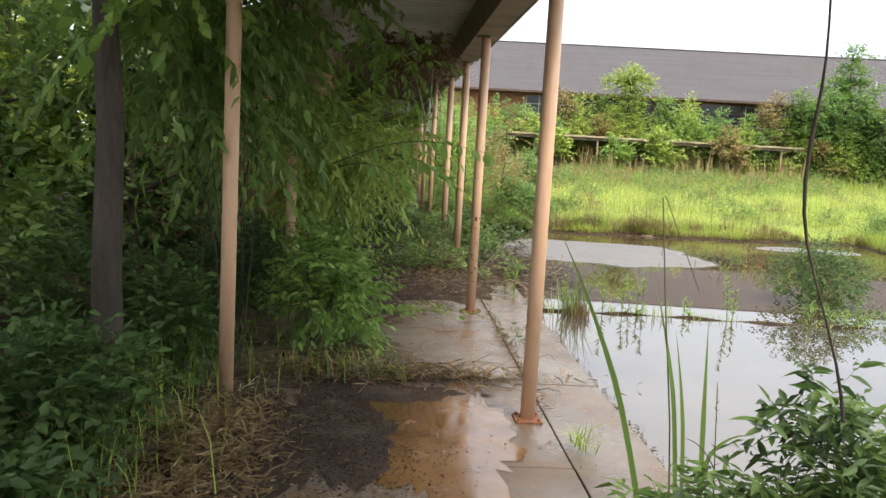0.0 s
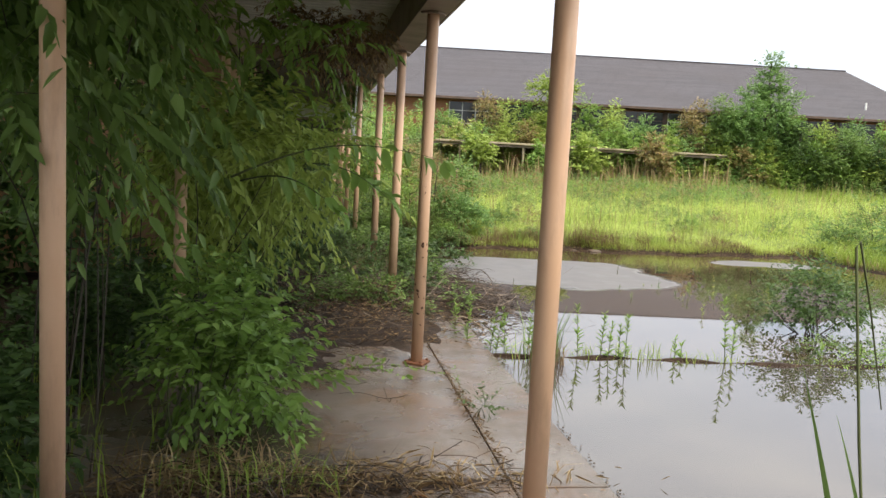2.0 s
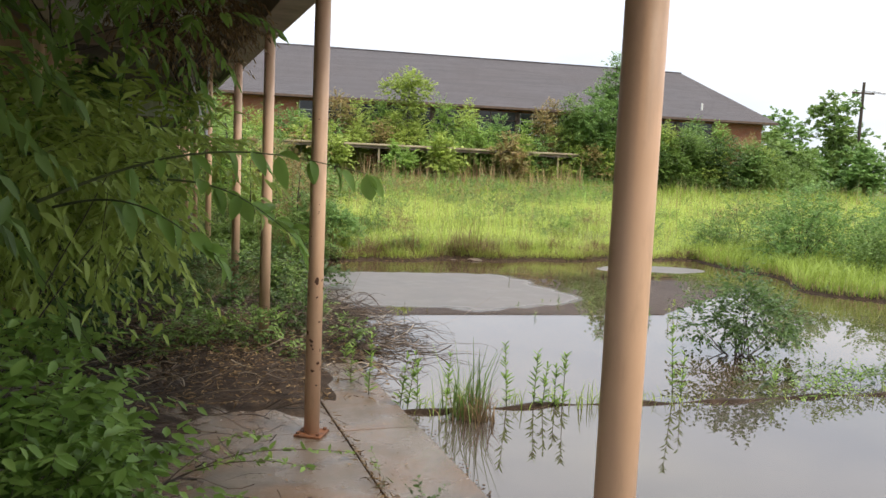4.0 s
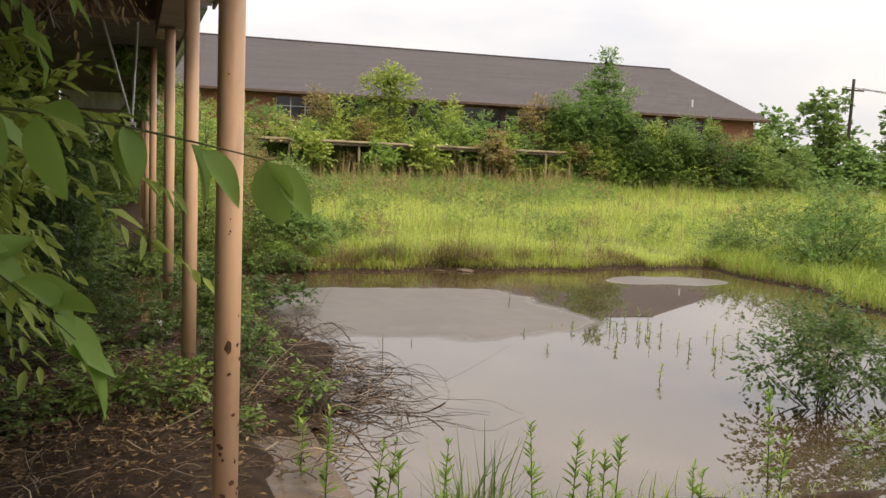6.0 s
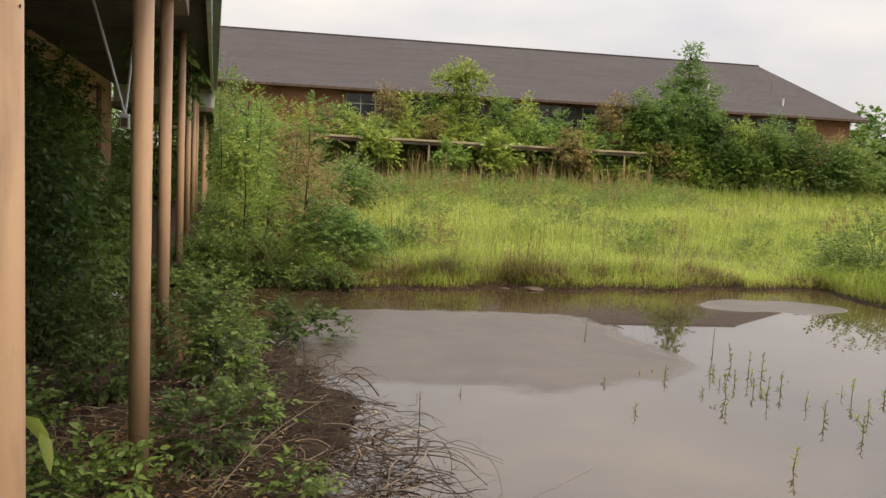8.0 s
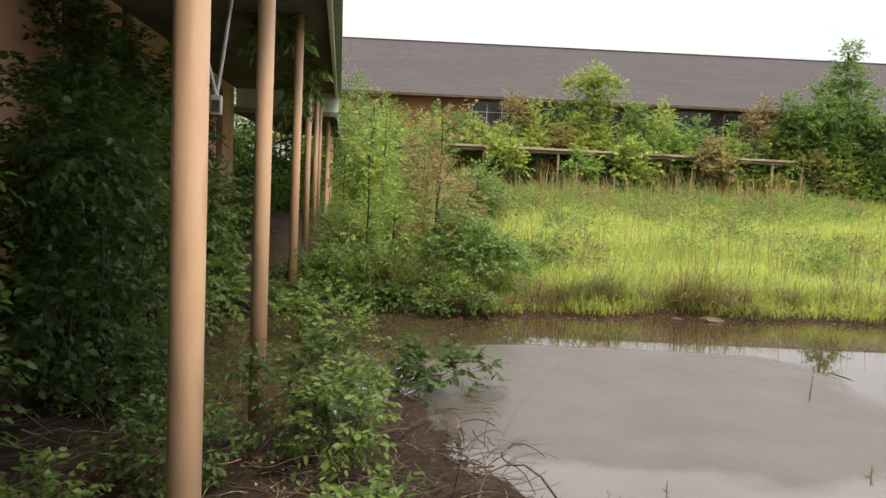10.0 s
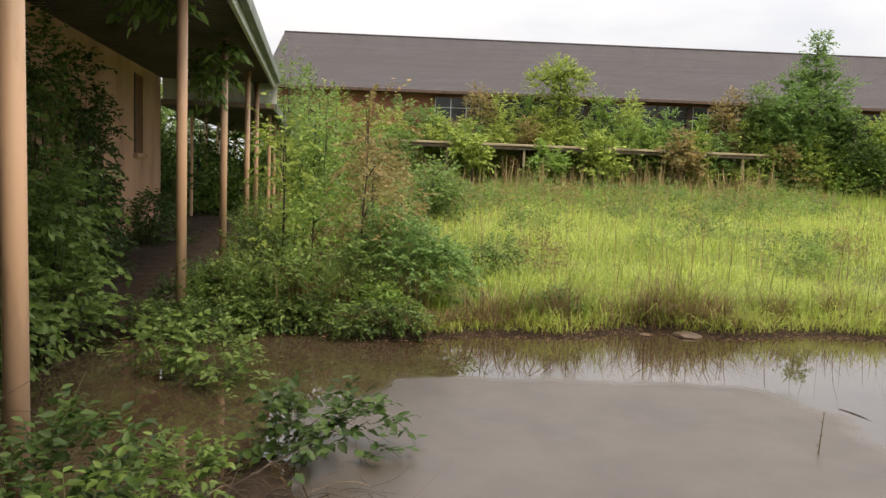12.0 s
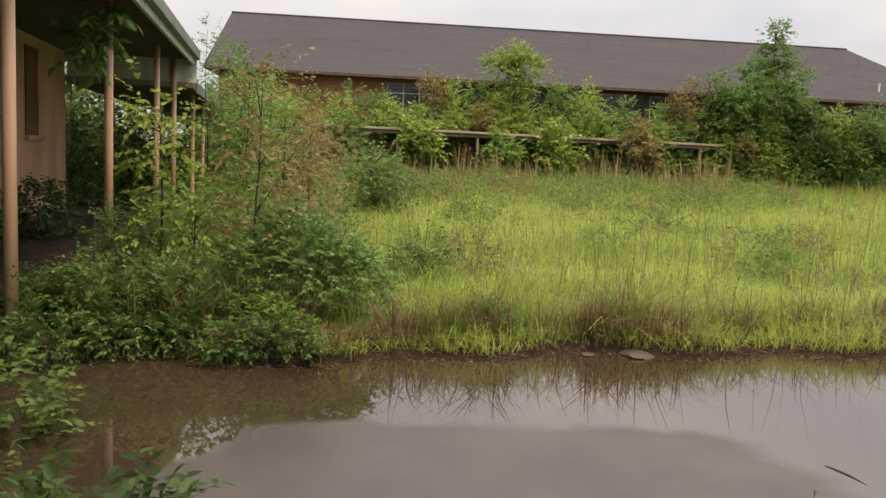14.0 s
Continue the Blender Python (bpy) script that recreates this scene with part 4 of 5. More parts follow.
    tagged(g, "small dark gravel strewn in the silt", "gravel", kind="stuff")

    def straw(name, n, cx, cy, sx, sy, h, label, mat="straw", z=0.02, lean=1.1, w=0.006):
        b = np.stack([rng.normal(cx, sx, n), rng.normal(cy, sy, n), np.full(n, z)], -1)
        v, f = blades(rng, b, rng.uniform(0.5, 1.2, n) * h, w * rng.uniform(0.6, 1.4, n), lean)
        return tagged(mesh_ob(name, v, f, MAT[mat]), label, "grass", kind="stuff")

    def heap(n, cx, cy, sx, sy, h, label, mat="straw", long=0.11):
        x, y = rng.normal(0, 1, n), rng.normal(0, 1, n)
        b = np.stack([cx + sx * x, cy + sy * y, 0.02 + h * np.exp(-0.5 * (x * x + y * y)) * rng.uniform(0.2, 1.0, n)], -1)
        al = rng.normal(0, 1, (n, 3)) * np.array([1, 1, 0.45])
        v, f = leaves(b, al, np.array([0, 0, 1.0]) + rng.normal(0, 0.6, (n, 3)), rng.uniform(0.35, 1.0, n) * long, 0.17)
        tagged(mesh_ob("dead_grass", v, f, MAT[mat]), label, "grass", kind="stuff")

    heap(1500, -0.92, 4.35, 0.15, 0.5, 0.12, "matted curled dead brown grass at the post's foot")
    heap(1300, -0.85, 4.4, 0.2, 0.6, 0.07, "rotted dark dead grass matted under the post", "straw_dark", 0.1)
    heap(900, -0.95, 3.5, 0.17, 0.4, 0.1, "matted curled dead brown grass on the slab's edge")
    heap(650, -0.35, 5.85, 0.36, 0.1, 0.07, "matted dead grass heaped below the bush", "straw_dark", 0.09)
    heap(330, 0.3, 5.86, 0.3, 0.06, 0.04, "dead grass caught along the slab's crack", "straw_dark", 0.07)
    straw("dead_grass", 170, -0.5, 5.95, 0.28, 0.12, 0.17, "dry grass hanging below the bush", lean=1.7)
    straw("grass_tuft", 110, -0.3, 5.8, 0.22, 0.06, 0.18, "green grass in the slab's crack", "grass_dark")
    straw("dead_grass", 110, 0.25, 5.87, 0.35, 0.05, 0.1, "dead stalks along the slab's crack", lean=2.2)
    straw("grass_tuft", 50, 1.0, 4.6, 0.03, 0.07, 0.13, "green and dry grass tuft in the slab's joint", "grass_dark")
    straw("grass_tuft", 900, -1.55, 4.9, 0.3, 1.3, 0.4, "green grass below the thicket", "grass_dark", lean=0.5)
    # fallen leaves
    n = 1500
    p = np.concatenate([np.stack([rng.normal(-0.9, 0.25, n // 2), rng.normal(4.5, 0.9, n // 2), np.full(n // 2, 0.04)], -1),
                        np.stack([rng.normal(0.5, 0.6, n - n // 2), rng.normal(11.0, 1.0, n - n // 2), np.full(n - n // 2, 0.13)], -1)])
    al = rng.normal(0, 1, (n, 3)) * np.array([1, 1, 0.25])
    v, f = leaves(p, al, np.array([0, 0, 1.0]) + rng.normal(0, 0.5, (n, 3)), rng.uniform(0.012, 0.035, n), 0.9)
    tagged(mesh_ob("fallen_leaves", v, f, MAT["dead_leaf"]), "brown fallen leaves on soil and slab", "leaves", kind="stuff")

    n = 5200
    gx, gy = np.clip(rng.normal(0, 1, n), -1.9, 1.9), np.clip(rng.normal(0, 1, n), -1.9, 1.9)
    p = np.stack([0.3 + 0.6 * gx, 10.6 + 0.95 * gy, 0.02 + 0.12 * np.exp(-0.4 * (gx * gx + gy * gy)) * rng.uniform(0.7, 1.05, n)], -1)
    al = rng.normal(0, 1, (n, 3)) * np.array([1, 1, 0.2])
    v, f = leaves(p, al, np.array([0, 0, 1.0]) + rng.normal(0, 0.5, (n, 3)), rng.uniform(0.02, 0.06, n), 0.45)
    tagged(mesh_ob("fallen_leaves", v, f, MAT["straw_dark"]), "rotting red-brown leaf litter matted on the walkway", "leaves", kind="stuff")
    n = 700
    p = np.stack([rng.uniform(-1.0, 1.35, n), rng.uniform(2.4, 10.0, n), np.full(n, 0.006)], -1)
    al = rng.normal(0, 1, (n, 3)) * np.array([1, 1, 0.1])
    v, f = leaves(p, al, np.array([0, 0, 1.0]) + rng.normal(0, 0.2, (n, 3)), rng.uniform(0.006, 0.032, n), 0.8)
    tagged(mesh_ob("fallen_leaves", v, f, MAT["dead_leaf"]), "scraps of dead leaf scattered over the wet slab", "leaves", kind="stuff")

    # crumbs along the slab's broken edge
    n = 700
    p = np.stack([rng.normal(1.385, 0.035, n), rng.uniform(3.0, 8.6, n), np.full(n, -0.02)], -1)
    v = p[:, None] + oct_v[None] * rng.uniform(0.003, 0.011, (n, 1, 3))
    tagged(mesh_ob("gravel", v.reshape(-1, 3), (oct_f[None] + (np.arange(n) * 6)[:, None, None]).reshape(-1, 3), MAT["concrete"]), "small crumbs of concrete along the slab's worn edge", "gravel", kind="stuff")
    heap(420, 0.9, 6.9, 0.02, 0.9, 0.03, "dead grass and roots caught in the slab's long joint", "straw_dark", 0.06)
    heap(420, -0.1, 5.9, 0.6, 0.14, 0.05, "dead stalks and roots over the slab's crack", "straw", 0.13)
    # brushwood
    def sticks(name, n, cx, cy, sx, sy, z, length, label, thick=0.004, flat=0.25):
        paths, radii = [], []
        for _ in range(n):
            a = rng.uniform(0, 6.28)
            d = np.array([math.cos(a), math.sin(a), rng.normal(0.06, flat)])
            L = length * rng.uniform(0.4, 1.3)
            gx, gy = np.clip(rng.normal(0, 1, 2), -1.7, 1.7)
            s = np.array([cx + sx * gx, cy + sy * gy, max(0.0, z + rng.normal(0.0, 0.05))])
            b = rng.normal(0, 0.09, 3)
            t = np.linspace(0, 1, 8)[:, None]
            b2 = rng.normal(0, 0.035, 3)
            p = s + d * L * t + b * L * np.sin(np.pi * t) + b2 * L * np.sin(2 * np.pi * t) - np.array([0, 0, 0.2]) * L * t ** 2
            p[:, 2] = np.maximum(p[:, 2], -0.02)
            paths.append(p)
            radii.append(thick * rng.uniform(0.35, 1.0) ** 2 * 1.5 * np.linspace(1, 0.4, 8))
        v, f = tubes(paths, radii, 3)
        return tagged(mesh_ob(name, v, f, MAT["twig"]), label, "brushwood", kind="stuff")

    sticks("brushwood", 1900, 0.45, 10.9, 0.6, 1.0, 0.09, 0.3, "tangle of dead vine stems and twigs on the litter", 0.0034, 0.13)
    sticks("brushwood", 900, 1.4, 11.6, 0.34, 0.9, 0.09, 0.32, "tangle of dead twigs at the water's edge", 0.0034, 0.16)
    sticks("brushwood", 170, 1.85, 10.9, 0.24, 0.5, 0.03, 0.5, "dead twigs reaching over the flood water", 0.0042, 0.1)
    sticks("brushwood", 150, 0.5, 11.3, 0.7, 1.0, 0.18, 0.6, "pale dry vine stems arching over the litter", 0.0024, 0.45)
    sticks("brushwood", 260, -0.3, 8.6, 0.5, 0.8, 0.1, 0.4, "dead vine stems under the hanging leaves")
    sticks("brushwood", 420, 0.0, 5.88, 0.55, 0.14, 0.04, 0.36, "dead vine stems along the slab's crack", 0.003, 0.1)
    sticks("brushwood", 80, -0.9, 4.5, 0.2, 0.6, 0.05, 0.35, "dead twigs in the litter", 0.003, 0.15)


build_litter()


def build_middle_shrubs():
    for i, (x, y, h, r, n, lf) in enumerate([(-0.9, 10.6, 1.95, 0.42, 900, "leaf_deep"), (-0.75, 12.0, 2.2, 0.48, 950, "leaf_mid"), (-0.88, 15.2, 2.7, 0.32, 800, "leaf_deep"), (-0.9, 16.4, 2.6, 0.32, 800, "leaf_deep"), (-0.92, 17.6, 2.5, 0.3, 600, "leaf_deep"), (-0.94, 18.8, 2.6, 0.28, 600, "leaf_mid"), (-0.95, 20.0, 2.5, 0.26, 500, "leaf_deep"), (-0.96, 21.1, 2.2, 0.24, 420, "leaf_deep"), (-0.4, 13.5, 1.9, 0.54, 900, "leaf_deep"),
                                             (-0.35, 14.9, 1.75, 0.56, 800, "leaf_mid"), (-0.15, 16.1, 1.35, 0.55, 650, "leaf_mid"), (-0.75, 17.6, 1.0, 0.35, 300, "leaf_deep"), (-0.7, 19.5, 0.8, 0.35, 300, "leaf_deep"), (-0.5, 22.5, 0.9, 0.5, 300, "leaf_deep")]):
        shrub("ivy_shrub", 100 + i, (x, y, -0.1), [(0, 0, h * 0.3, r, r * 1.3, h * 0.32), (-0.1, 0.2, h * 0.62, r * 0.9, r * 1.3, h * 0.32), (0.05, -0.2, h * 0.85, r * 0.7, r, h * 0.22)],
              n, 8, 0.065, lf, "dense dark ivy-covered shrub against the stucco wall", "shrub", "wall shrubs", 0.7, 1.15, 0.26, 12, 0.012)
    sprouts = [(0.62, 10.3, 0.34, 0.19), (1.0, 10.75, 0.42, 0.2), (0.15, 10.6, 0.2, 0.12), (1.25, 11.3, 0.3, 0.16), (0.95, 12.4, 0.6, 0.28), (1.25, 13.0, 0.34, 0.18), (1.42, 10.25, 0.26, 0.1), (0.98, 6.9, 0.1, 0.07),
               (0.3, 10.3, 0.3, 0.2), (0.05, 11.4, 0.3, 0.2), (0.45, 11.9, 0.42, 0.22), (-0.1, 10.2, 0.22, 0.16), (1.15, 12.1, 0.5, 0.2), (0.2, 13.0, 0.5, 0.26), (0.95, 9.9, 0.14, 0.1), (0.93, 7.4, 0.07, 0.06)]
    for i, (x, y, h, r) in enumerate(sprouts):
        shrub("seedling", 130 + i, (x, y, 0.0), [(0, 0, h * 0.6, r, r, h * 0.45)], int(5 + 2600 * r * r), 7, 0.044 if r > 0.09 else 0.028, ("leaf_mid", "leaf_deep", "leaf_mid")[i % 3], "green leafy seedling sprouting from the litter", "weed", "seedlings", 0.5, 0.95, 0.14, 6, 0.005, "stem")
    run = thing("runner", (-0.1, 7.55, 0.02), "thin leafy runner trailing over the wet slab", "vine")
    rr = np.random.default_rng(66)
    tt = np.linspace(0, 1, 16)[:, None]
    for k, (ex, ey, ez) in enumerate([(0.95, 0.2, 0.02), (0.7, -0.12, 0.06), (0.55, 0.45, 0.05)]):
        p = tt * np.array([ex, ey, ez]) + np.array([0, 0, 0.1]) * np.sin(np.pi * tt) + np.array([0, 0.03, 0]) * np.sin(7 * tt + k)
        v, f = tubes([p], [np.linspace(0.004, 0.0015, 16)], 5)
        mesh_ob("stem", v, f, MAT["twig"], run)
        pos = np.repeat(p[3:], 3, 0)
        al = rr.normal(0, 1, pos.shape) * np.array([1, 1, 0.4])
        v, f = leaves(pos, al, np.array([0, 0, 1.0]) + rr.normal(0, 0.4, pos.shape), rr.uniform(0.03, 0.065, len(pos)), 0.9)
        v[:, 2] = np.maximum(v[:, 2], -0.012)
        mesh_ob("foliage", v, f, MAT["leaf_bright"], run)
    shrub("water_shrub", 150, (1.6, 13.75, -0.03), [(0.3, 0.1, 0.14, 0.3, 0.22, 0.12), (0.05, 0.0, 0.16, 0.2, 0.2, 0.12)], 90, 7, 0.065, "leaf_deep", "low green plant leaning over the flood water", "shrub", "", 0.5, 1.15, 0.22, 6, 0.006)
    shrub("water_shrub", 154, (1.0, 15.2, -0.03), [(0.1, 0.1, 0.2, 0.28, 0.26, 0.14), (0.25, -0.1, 0.14, 0.2, 0.2, 0.1), (-0.2, 0.3, 0.22, 0.25, 0.26, 0.14)], 130, 7, 0.055, "leaf_mid", "low bright green plant at the water's edge", "shrub", "", 0.5, 1.1, 0.18, 8, 0.005)
    shrub("water_shrub", 151, (4.9, 9.66, -0.05), [(0.0, 0.0, 0.42, 0.42, 0.4, 0.26), (0.4, 0.1, 0.3, 0.36, 0.34, 0.22), (-0.25, 0.15, 0.28, 0.3, 0.3, 0.2), (0.15, 0.25, 0.6, 0.26, 0.22, 0.12)], 520, 7, 0.045, "leaf_deep", "round bush standing in the flood water", "shrub", "", 0.4, 1.0, 0.2, 18, 0.007)
    shrub("hanging_vine", 152, (0.66, 20.3, 2.3), [(-0.12, 0, 0.12, 0.2, 0.2, 0.16), (0.02, 0.0, 0.32, 0.1, 0.12, 0.2)], 50, 6, 0.13, "leaf_mid", "vine hanging from the canopy round the post top", "vine", "", 1.2, 0.95, 0.25, 4, 0.006)
    shrub("hanging_vine", 153, (0.5, 17.2, 2.6), [(-0.05, 0, 0.16, 0.22, 0.22, 0.08)], 40, 6, 0.13, "leaf_mid", "vine hanging under the canopy", "vine", "", 1.2, 0.95, 0.25, 4, 0.006)


build_middle_shrubs()


# ---- pond plants ----
def upright_weed(seed, at, h, label, leaf="leaf_bright", group="pond weeds", size=0.07, name="upright_weed", rows=1.0):
    """A single upright stem with narrow leaves all round it."""
    rng = np.random.default_rng(seed)
    root = thing(name, at, label, "weed", group)
    t = np.linspace(0, 1, 8)[:, None]
    p = np.array([0, 0, -0.1]) + t * np.array([rng.normal(0, 0.06) * h, rng.normal(0, 0.06) * h, h])
    v, f = tubes([p], [np.linspace(0.005, 0.0015, 8)], 5)
    mesh_ob("stem", v, f, MAT["stem"], root)
    n = int(h * 75 * rows)
    k = rng.uniform(0.25, 1, n)
    pos = np.stack([np.interp(k, t[:, 0], p[:, i]) for i in range(3)], -1)
    a = np.arange(n) * 2.4
    al = np.stack([np.cos(a), np.sin(a), 0.35 + 0.9 * k], -1)
    v, f = leaves(pos, al, np.array([0, 0, 1.0]) - 0.6 * al, size * rng.uniform(0.7, 1.3, n) * (1.15 - 0.5 * k), 0.5)
    mesh_ob("foliage", v, f, MAT[leaf], root)
    return root


def tuft(name, seed, at, n, spread, h, mat, label, w=0.008, lean=0.4):
    rng = np.random.default_rng(seed)
    b = np.stack([rng.normal(0, spread, n), rng.normal(0, spread, n), np.full(n, -0.04)], -1)
    v, f = blades(rng, b, h * rng.uniform(0.5, 1.15, n), w * rng.uniform(0.6, 1.3, n), lean)
    ob = mesh_ob(name, v, f, MAT[mat])
    ob.location = at
    return tagged(ob, label, "grass", "pond tufts")


def build_pond_plants():
    rng = np.random.default_rng(9)
    for i, (x, y, h) in enumerate([(1.25, 8.97, 0.55), (1.43, 8.68, 0.5), (1.38, 8.69, 0.46), (1.52, 8.70, 0.42), (1.70, 8.66, 0.45), (2.11, 8.56, 0.52), (2.30, 8.57, 0.47), (2.36, 8.56, 0.4), (2.50, 8.53, 0.47), (2.46, 8.56, 0.38), (2.95, 8.54, 0.28), (3.39, 8.52, 0.62), (3.43, 8.5, 0.45), (3.0, 8.56, 0.24), (4.2, 8.45, 0.28), (1.2, 9.3, 0.38), (1.3, 9.9, 0.32), (5.0, 8.4, 0.25)]):
        upright_weed(200 + i, (x, y, -0.03), h, "upright green weed growing along the flooded joint")
    tuft("grass_clump", 220, (1.76, 8.46, -0.03), 80, 0.07, 0.5, "leaf_mid", "green grass clump in the flooded joint")
    tuft("dead_clump", 221, (1.8, 8.4, -0.03), 150, 0.07, 0.24, "straw_dark", "brown dead grass clump in the flooded joint", lean=0.6)
    for i in range(26):
        x = 1.5 + i * 0.25 + rng.uniform(-0.1, 0.1)
        tuft("joint_grass", 230 + i, (x, 8.66 - 0.085 * (x - 1.3) + rng.normal(0, 0.03), -0.03), int(rng.uniform(14, 34)), 0.07, rng.uniform(0.06, 0.2), "grass_dark", "short grass along the flooded joint", 0.007, 0.7)
    V, F = tubes([np.array([(x, 8.64 - 0.085 * (x - 1.3) + 0.025 * math.sin(3 * x) + 0.015 * math.sin(11 * x), -0.045) for x in np.linspace(1.38, 9.6, 120)])], [0.03 + 0.012 * np.sin(np.linspace(0, 70, 120))], 6)
    tagged(mesh_ob("silt_ridge", V, F, MAT["soil"], smooth=True), "silted up joint standing just above the water", "debris")
    # low creeping weeds on the flooded ground east along the joint
    for i in range(22):
        x = rng.uniform(3.7, 7.6)
        y = 8.62 - 0.085 * (x - 1.3) + abs(rng.normal(0.15, 0.25)) + 0.22 * max(0.0, x - 5.0) * rng.uniform(0, 1)
        r = rng.uniform(0.12, 0.26)
        shrub("creeping_weed", 940 + i, (x, y, -0.05), [(0, 0, 0.05, r, r * 0.7, 0.06)], 34, 6, 0.032, ("leaf_mid", "leaf_deep", "leaf_bright")[i % 3], "low creeping weed along the flooded joint", "weed", "creeping weeds", 0.3, 0.9, 0.12, 5, 0.003, "stem", -0.03)
    # small shoots out in the water
    for i in range(44):
        x, y = rng.normal(4.95, 0.5), rng.normal(11.95, 0.55)
        upright_weed(300 + i, (x, y, -0.05), rng.uniform(0.07, 0.3), "small shoot standing in the flood water", ("leaf_mid", "leaf_lime")[i % 2], "water shoots", 0.05, "water_shoot", 0.8)
    for i, (x, y, h) in enumerate([(2.30, 11.60, 0.32), (2.72, 12.15, 0.17), (5.30, 13.05, 0.4), (4.40, 13.75, 0.35), (3.40, 12.10, 0.1)]):
        upright_weed(350 + i, (x, y, -0.05), h, "dead brown stalk standing in the flood water", "dead_leaf", "dead stalks", 0.03, "dead_stalk", 0.6)
    # tall blades and weeds beside the walk
    for i, (x, y, h, r) in enumerate([(0.72, 2.75, 0.5, 0.18), (1.0, 2.8, 0.62, 0.2), (0.95, 2.3, 0.3, 0.18), (1.2, 2.9, 0.5, 0.2), (1.5, 2.75, 0.55, 0.2), (1.95, 2.7, 0.6, 0.22), (2.3, 3.0, 0.7, 0.22), (1.38, 3.0, 0.92, 0.16), (1.62, 3.1, 0.78, 0.16), (1.3, 2.7, 0.36, 0.2), (1.75, 2.75, 0.5, 0.22), (0.86, 2.95, 0.5, 0.18)]):
        shrub("weed", 370 + i, (x, y, -0.06), [(0, 0, h * 0.55, r, r, h * 0.4), (0.03, 0.02, h * 0.88, r * 0.4, r * 0.4, h * 0.12)], 130, 8, 0.075, ("leaf_mid", "leaf_deep", "leaf_mid")[i % 3], "leafy green weed at the walkway's edge", "weed", "edge weeds", 0.8, 0.6, 0.22, 9, 0.004, "stem")

    def long_blade(base, knee, tip, w, label, mat="leaf_mid", cat="grass"):
        """One broad grass blade or reed through three points, folded along its midrib."""
        B, K, T = (np.array(q, float) for q in (base, knee, tip))
        q = np.linspace(0, 1, 14)[:, None]
        c = np.where(q < 0.5, B + (K - B) * q * 2, K + (T - K) * (q * 2 - 1)) * 0.35 + ((1 - q) ** 2 * B + 2 * q * (1 - q) * (2 * K - (B + T) / 2) + q ** 2 * T) * 0.65
        wid = w * np.clip(np.minimum(0.5 + 2 * q, 2.2 * (1 - q)), 0.03, 1.0)
        side = unit(np.cross(np.gradient(c, axis=0), np.array([0.2, 1.0, 0.1])))
        V = np.stack([c - side * wid / 2, c + np.array([0, 0.12, 0]) * wid, c + side * wid / 2], 1).reshape(-1, 3)
        F = np.array([(r * 3 + k, r * 3 + k + 1, r * 3 + k + 4, r * 3 + k + 3) for r in range(13) for k in (0, 1)])
        ob = mesh_ob("long_blade", V - B, F, MAT[mat], smooth=True)
        ob.location = base
        tagged(ob, label, cat, "long blades")

    for i, (bb, kk, tt, w) in enumerate([((0.96, 3.3, -0.02), (0.75, 3.2, 0.75), (0.45, 2.97, 1.34), 0.02), ((0.95, 3.3, -0.02), (0.84, 3.3, 0.5), (0.66, 3.15, 0.98), 0.018), ((1.12, 3.5, -0.02), (1.1, 3.6, 0.6), (1.02, 3.7, 1.05), 0.018),
                                         ((1.2, 3.45, -0.02), (1.2, 3.52, 0.5), (1.2, 3.57, 0.95), 0.02), ((1.15, 3.4, -0.02), (1.2, 3.45, 0.42), (1.4, 3.5, 0.5), 0.018), ((1.14, 3.5, -0.02), (1.13, 3.55, 0.5), (1.08, 3.6, 0.9), 0.016)]):
        long_blade(bb, kk, tt, w, "broad green grass blade rising from the water's edge")
    v, f = tubes([np.array([(1.13, 3.58, -0.04), (1.1, 3.62, 0.5), (1.05, 3.66, 1.0), (1.01, 3.68, 1.41), (1.02, 3.682, 1.422), (1.11, 3.75, 1.27), (1.2, 3.83, 1.13), (1.28, 3.9, 1.0)])], [np.linspace(0.004, 0.0016, 8)], 5)
    tagged(mesh_ob("bent_reed", v, f, MAT["stem"]), "thin reed bent over sharply at its top", "grass")
    for i, (x, y, z, dx) in enumerate([(1.5, 3.1, 0.75, 0.5), (1.7, 3.2, 0.9, 0.35), (1.9, 3.1, 0.7, 0.55), (2.0, 3.3, 1.0, 0.25), (1.35, 3.2, 0.6, -0.3), (1.6, 3.3, 0.85, 0.6), (1.8, 2.95, 0.6, 0.4)]):
        q = np.linspace(0, 1, 14)[:, None]
        p = q * np.array([dx, 0.1, z]) + np.array([0, 0, 0.3 * z]) * np.sin(np.pi * q) * q
        v, f = tubes([p], [np.linspace(0.0045, 0.0015, 14)], 5)
        ob = mesh_ob("arching_stem", v, f, MAT["bark"])
        ob.location = (x, y, -0.05)
        tagged(ob, "thin dark arching stem among the edge weeds", "stem", "arching stems")
    for i in range(26):
        upright_weed(900 + i, (rng.uniform(1.15, 2.3), rng.uniform(2.7, 3.5), -0.04), rng.uniform(0.4, 0.9), "dry brown weed stalk at the walkway's edge", "dead_leaf", "dead stalks", 0.03, "dead_stalk", 0.5)
    # hanging vine by the eave
    t = np.linspace(0, 1, 30)
    z = 2.945 - 1.95 * t
    bend = np.interp(z, [1.0, 1.13, 1.34, 1.51, 1.70, 1.88, 2.945], [0.99, 0.95, 0.87, 0.795, 0.845, 0.82, 0.80])
    bend = np.convolve(np.pad(bend, 2, "edge"), np.ones(5) / 5, "valid")
    p = np.stack([bend, 2.17 + 0.02 * np.cos(7 * t), z], -1)
    v, f = tubes([p], [0.0035 + 0.001 * np.sin(20 * t)], 6)
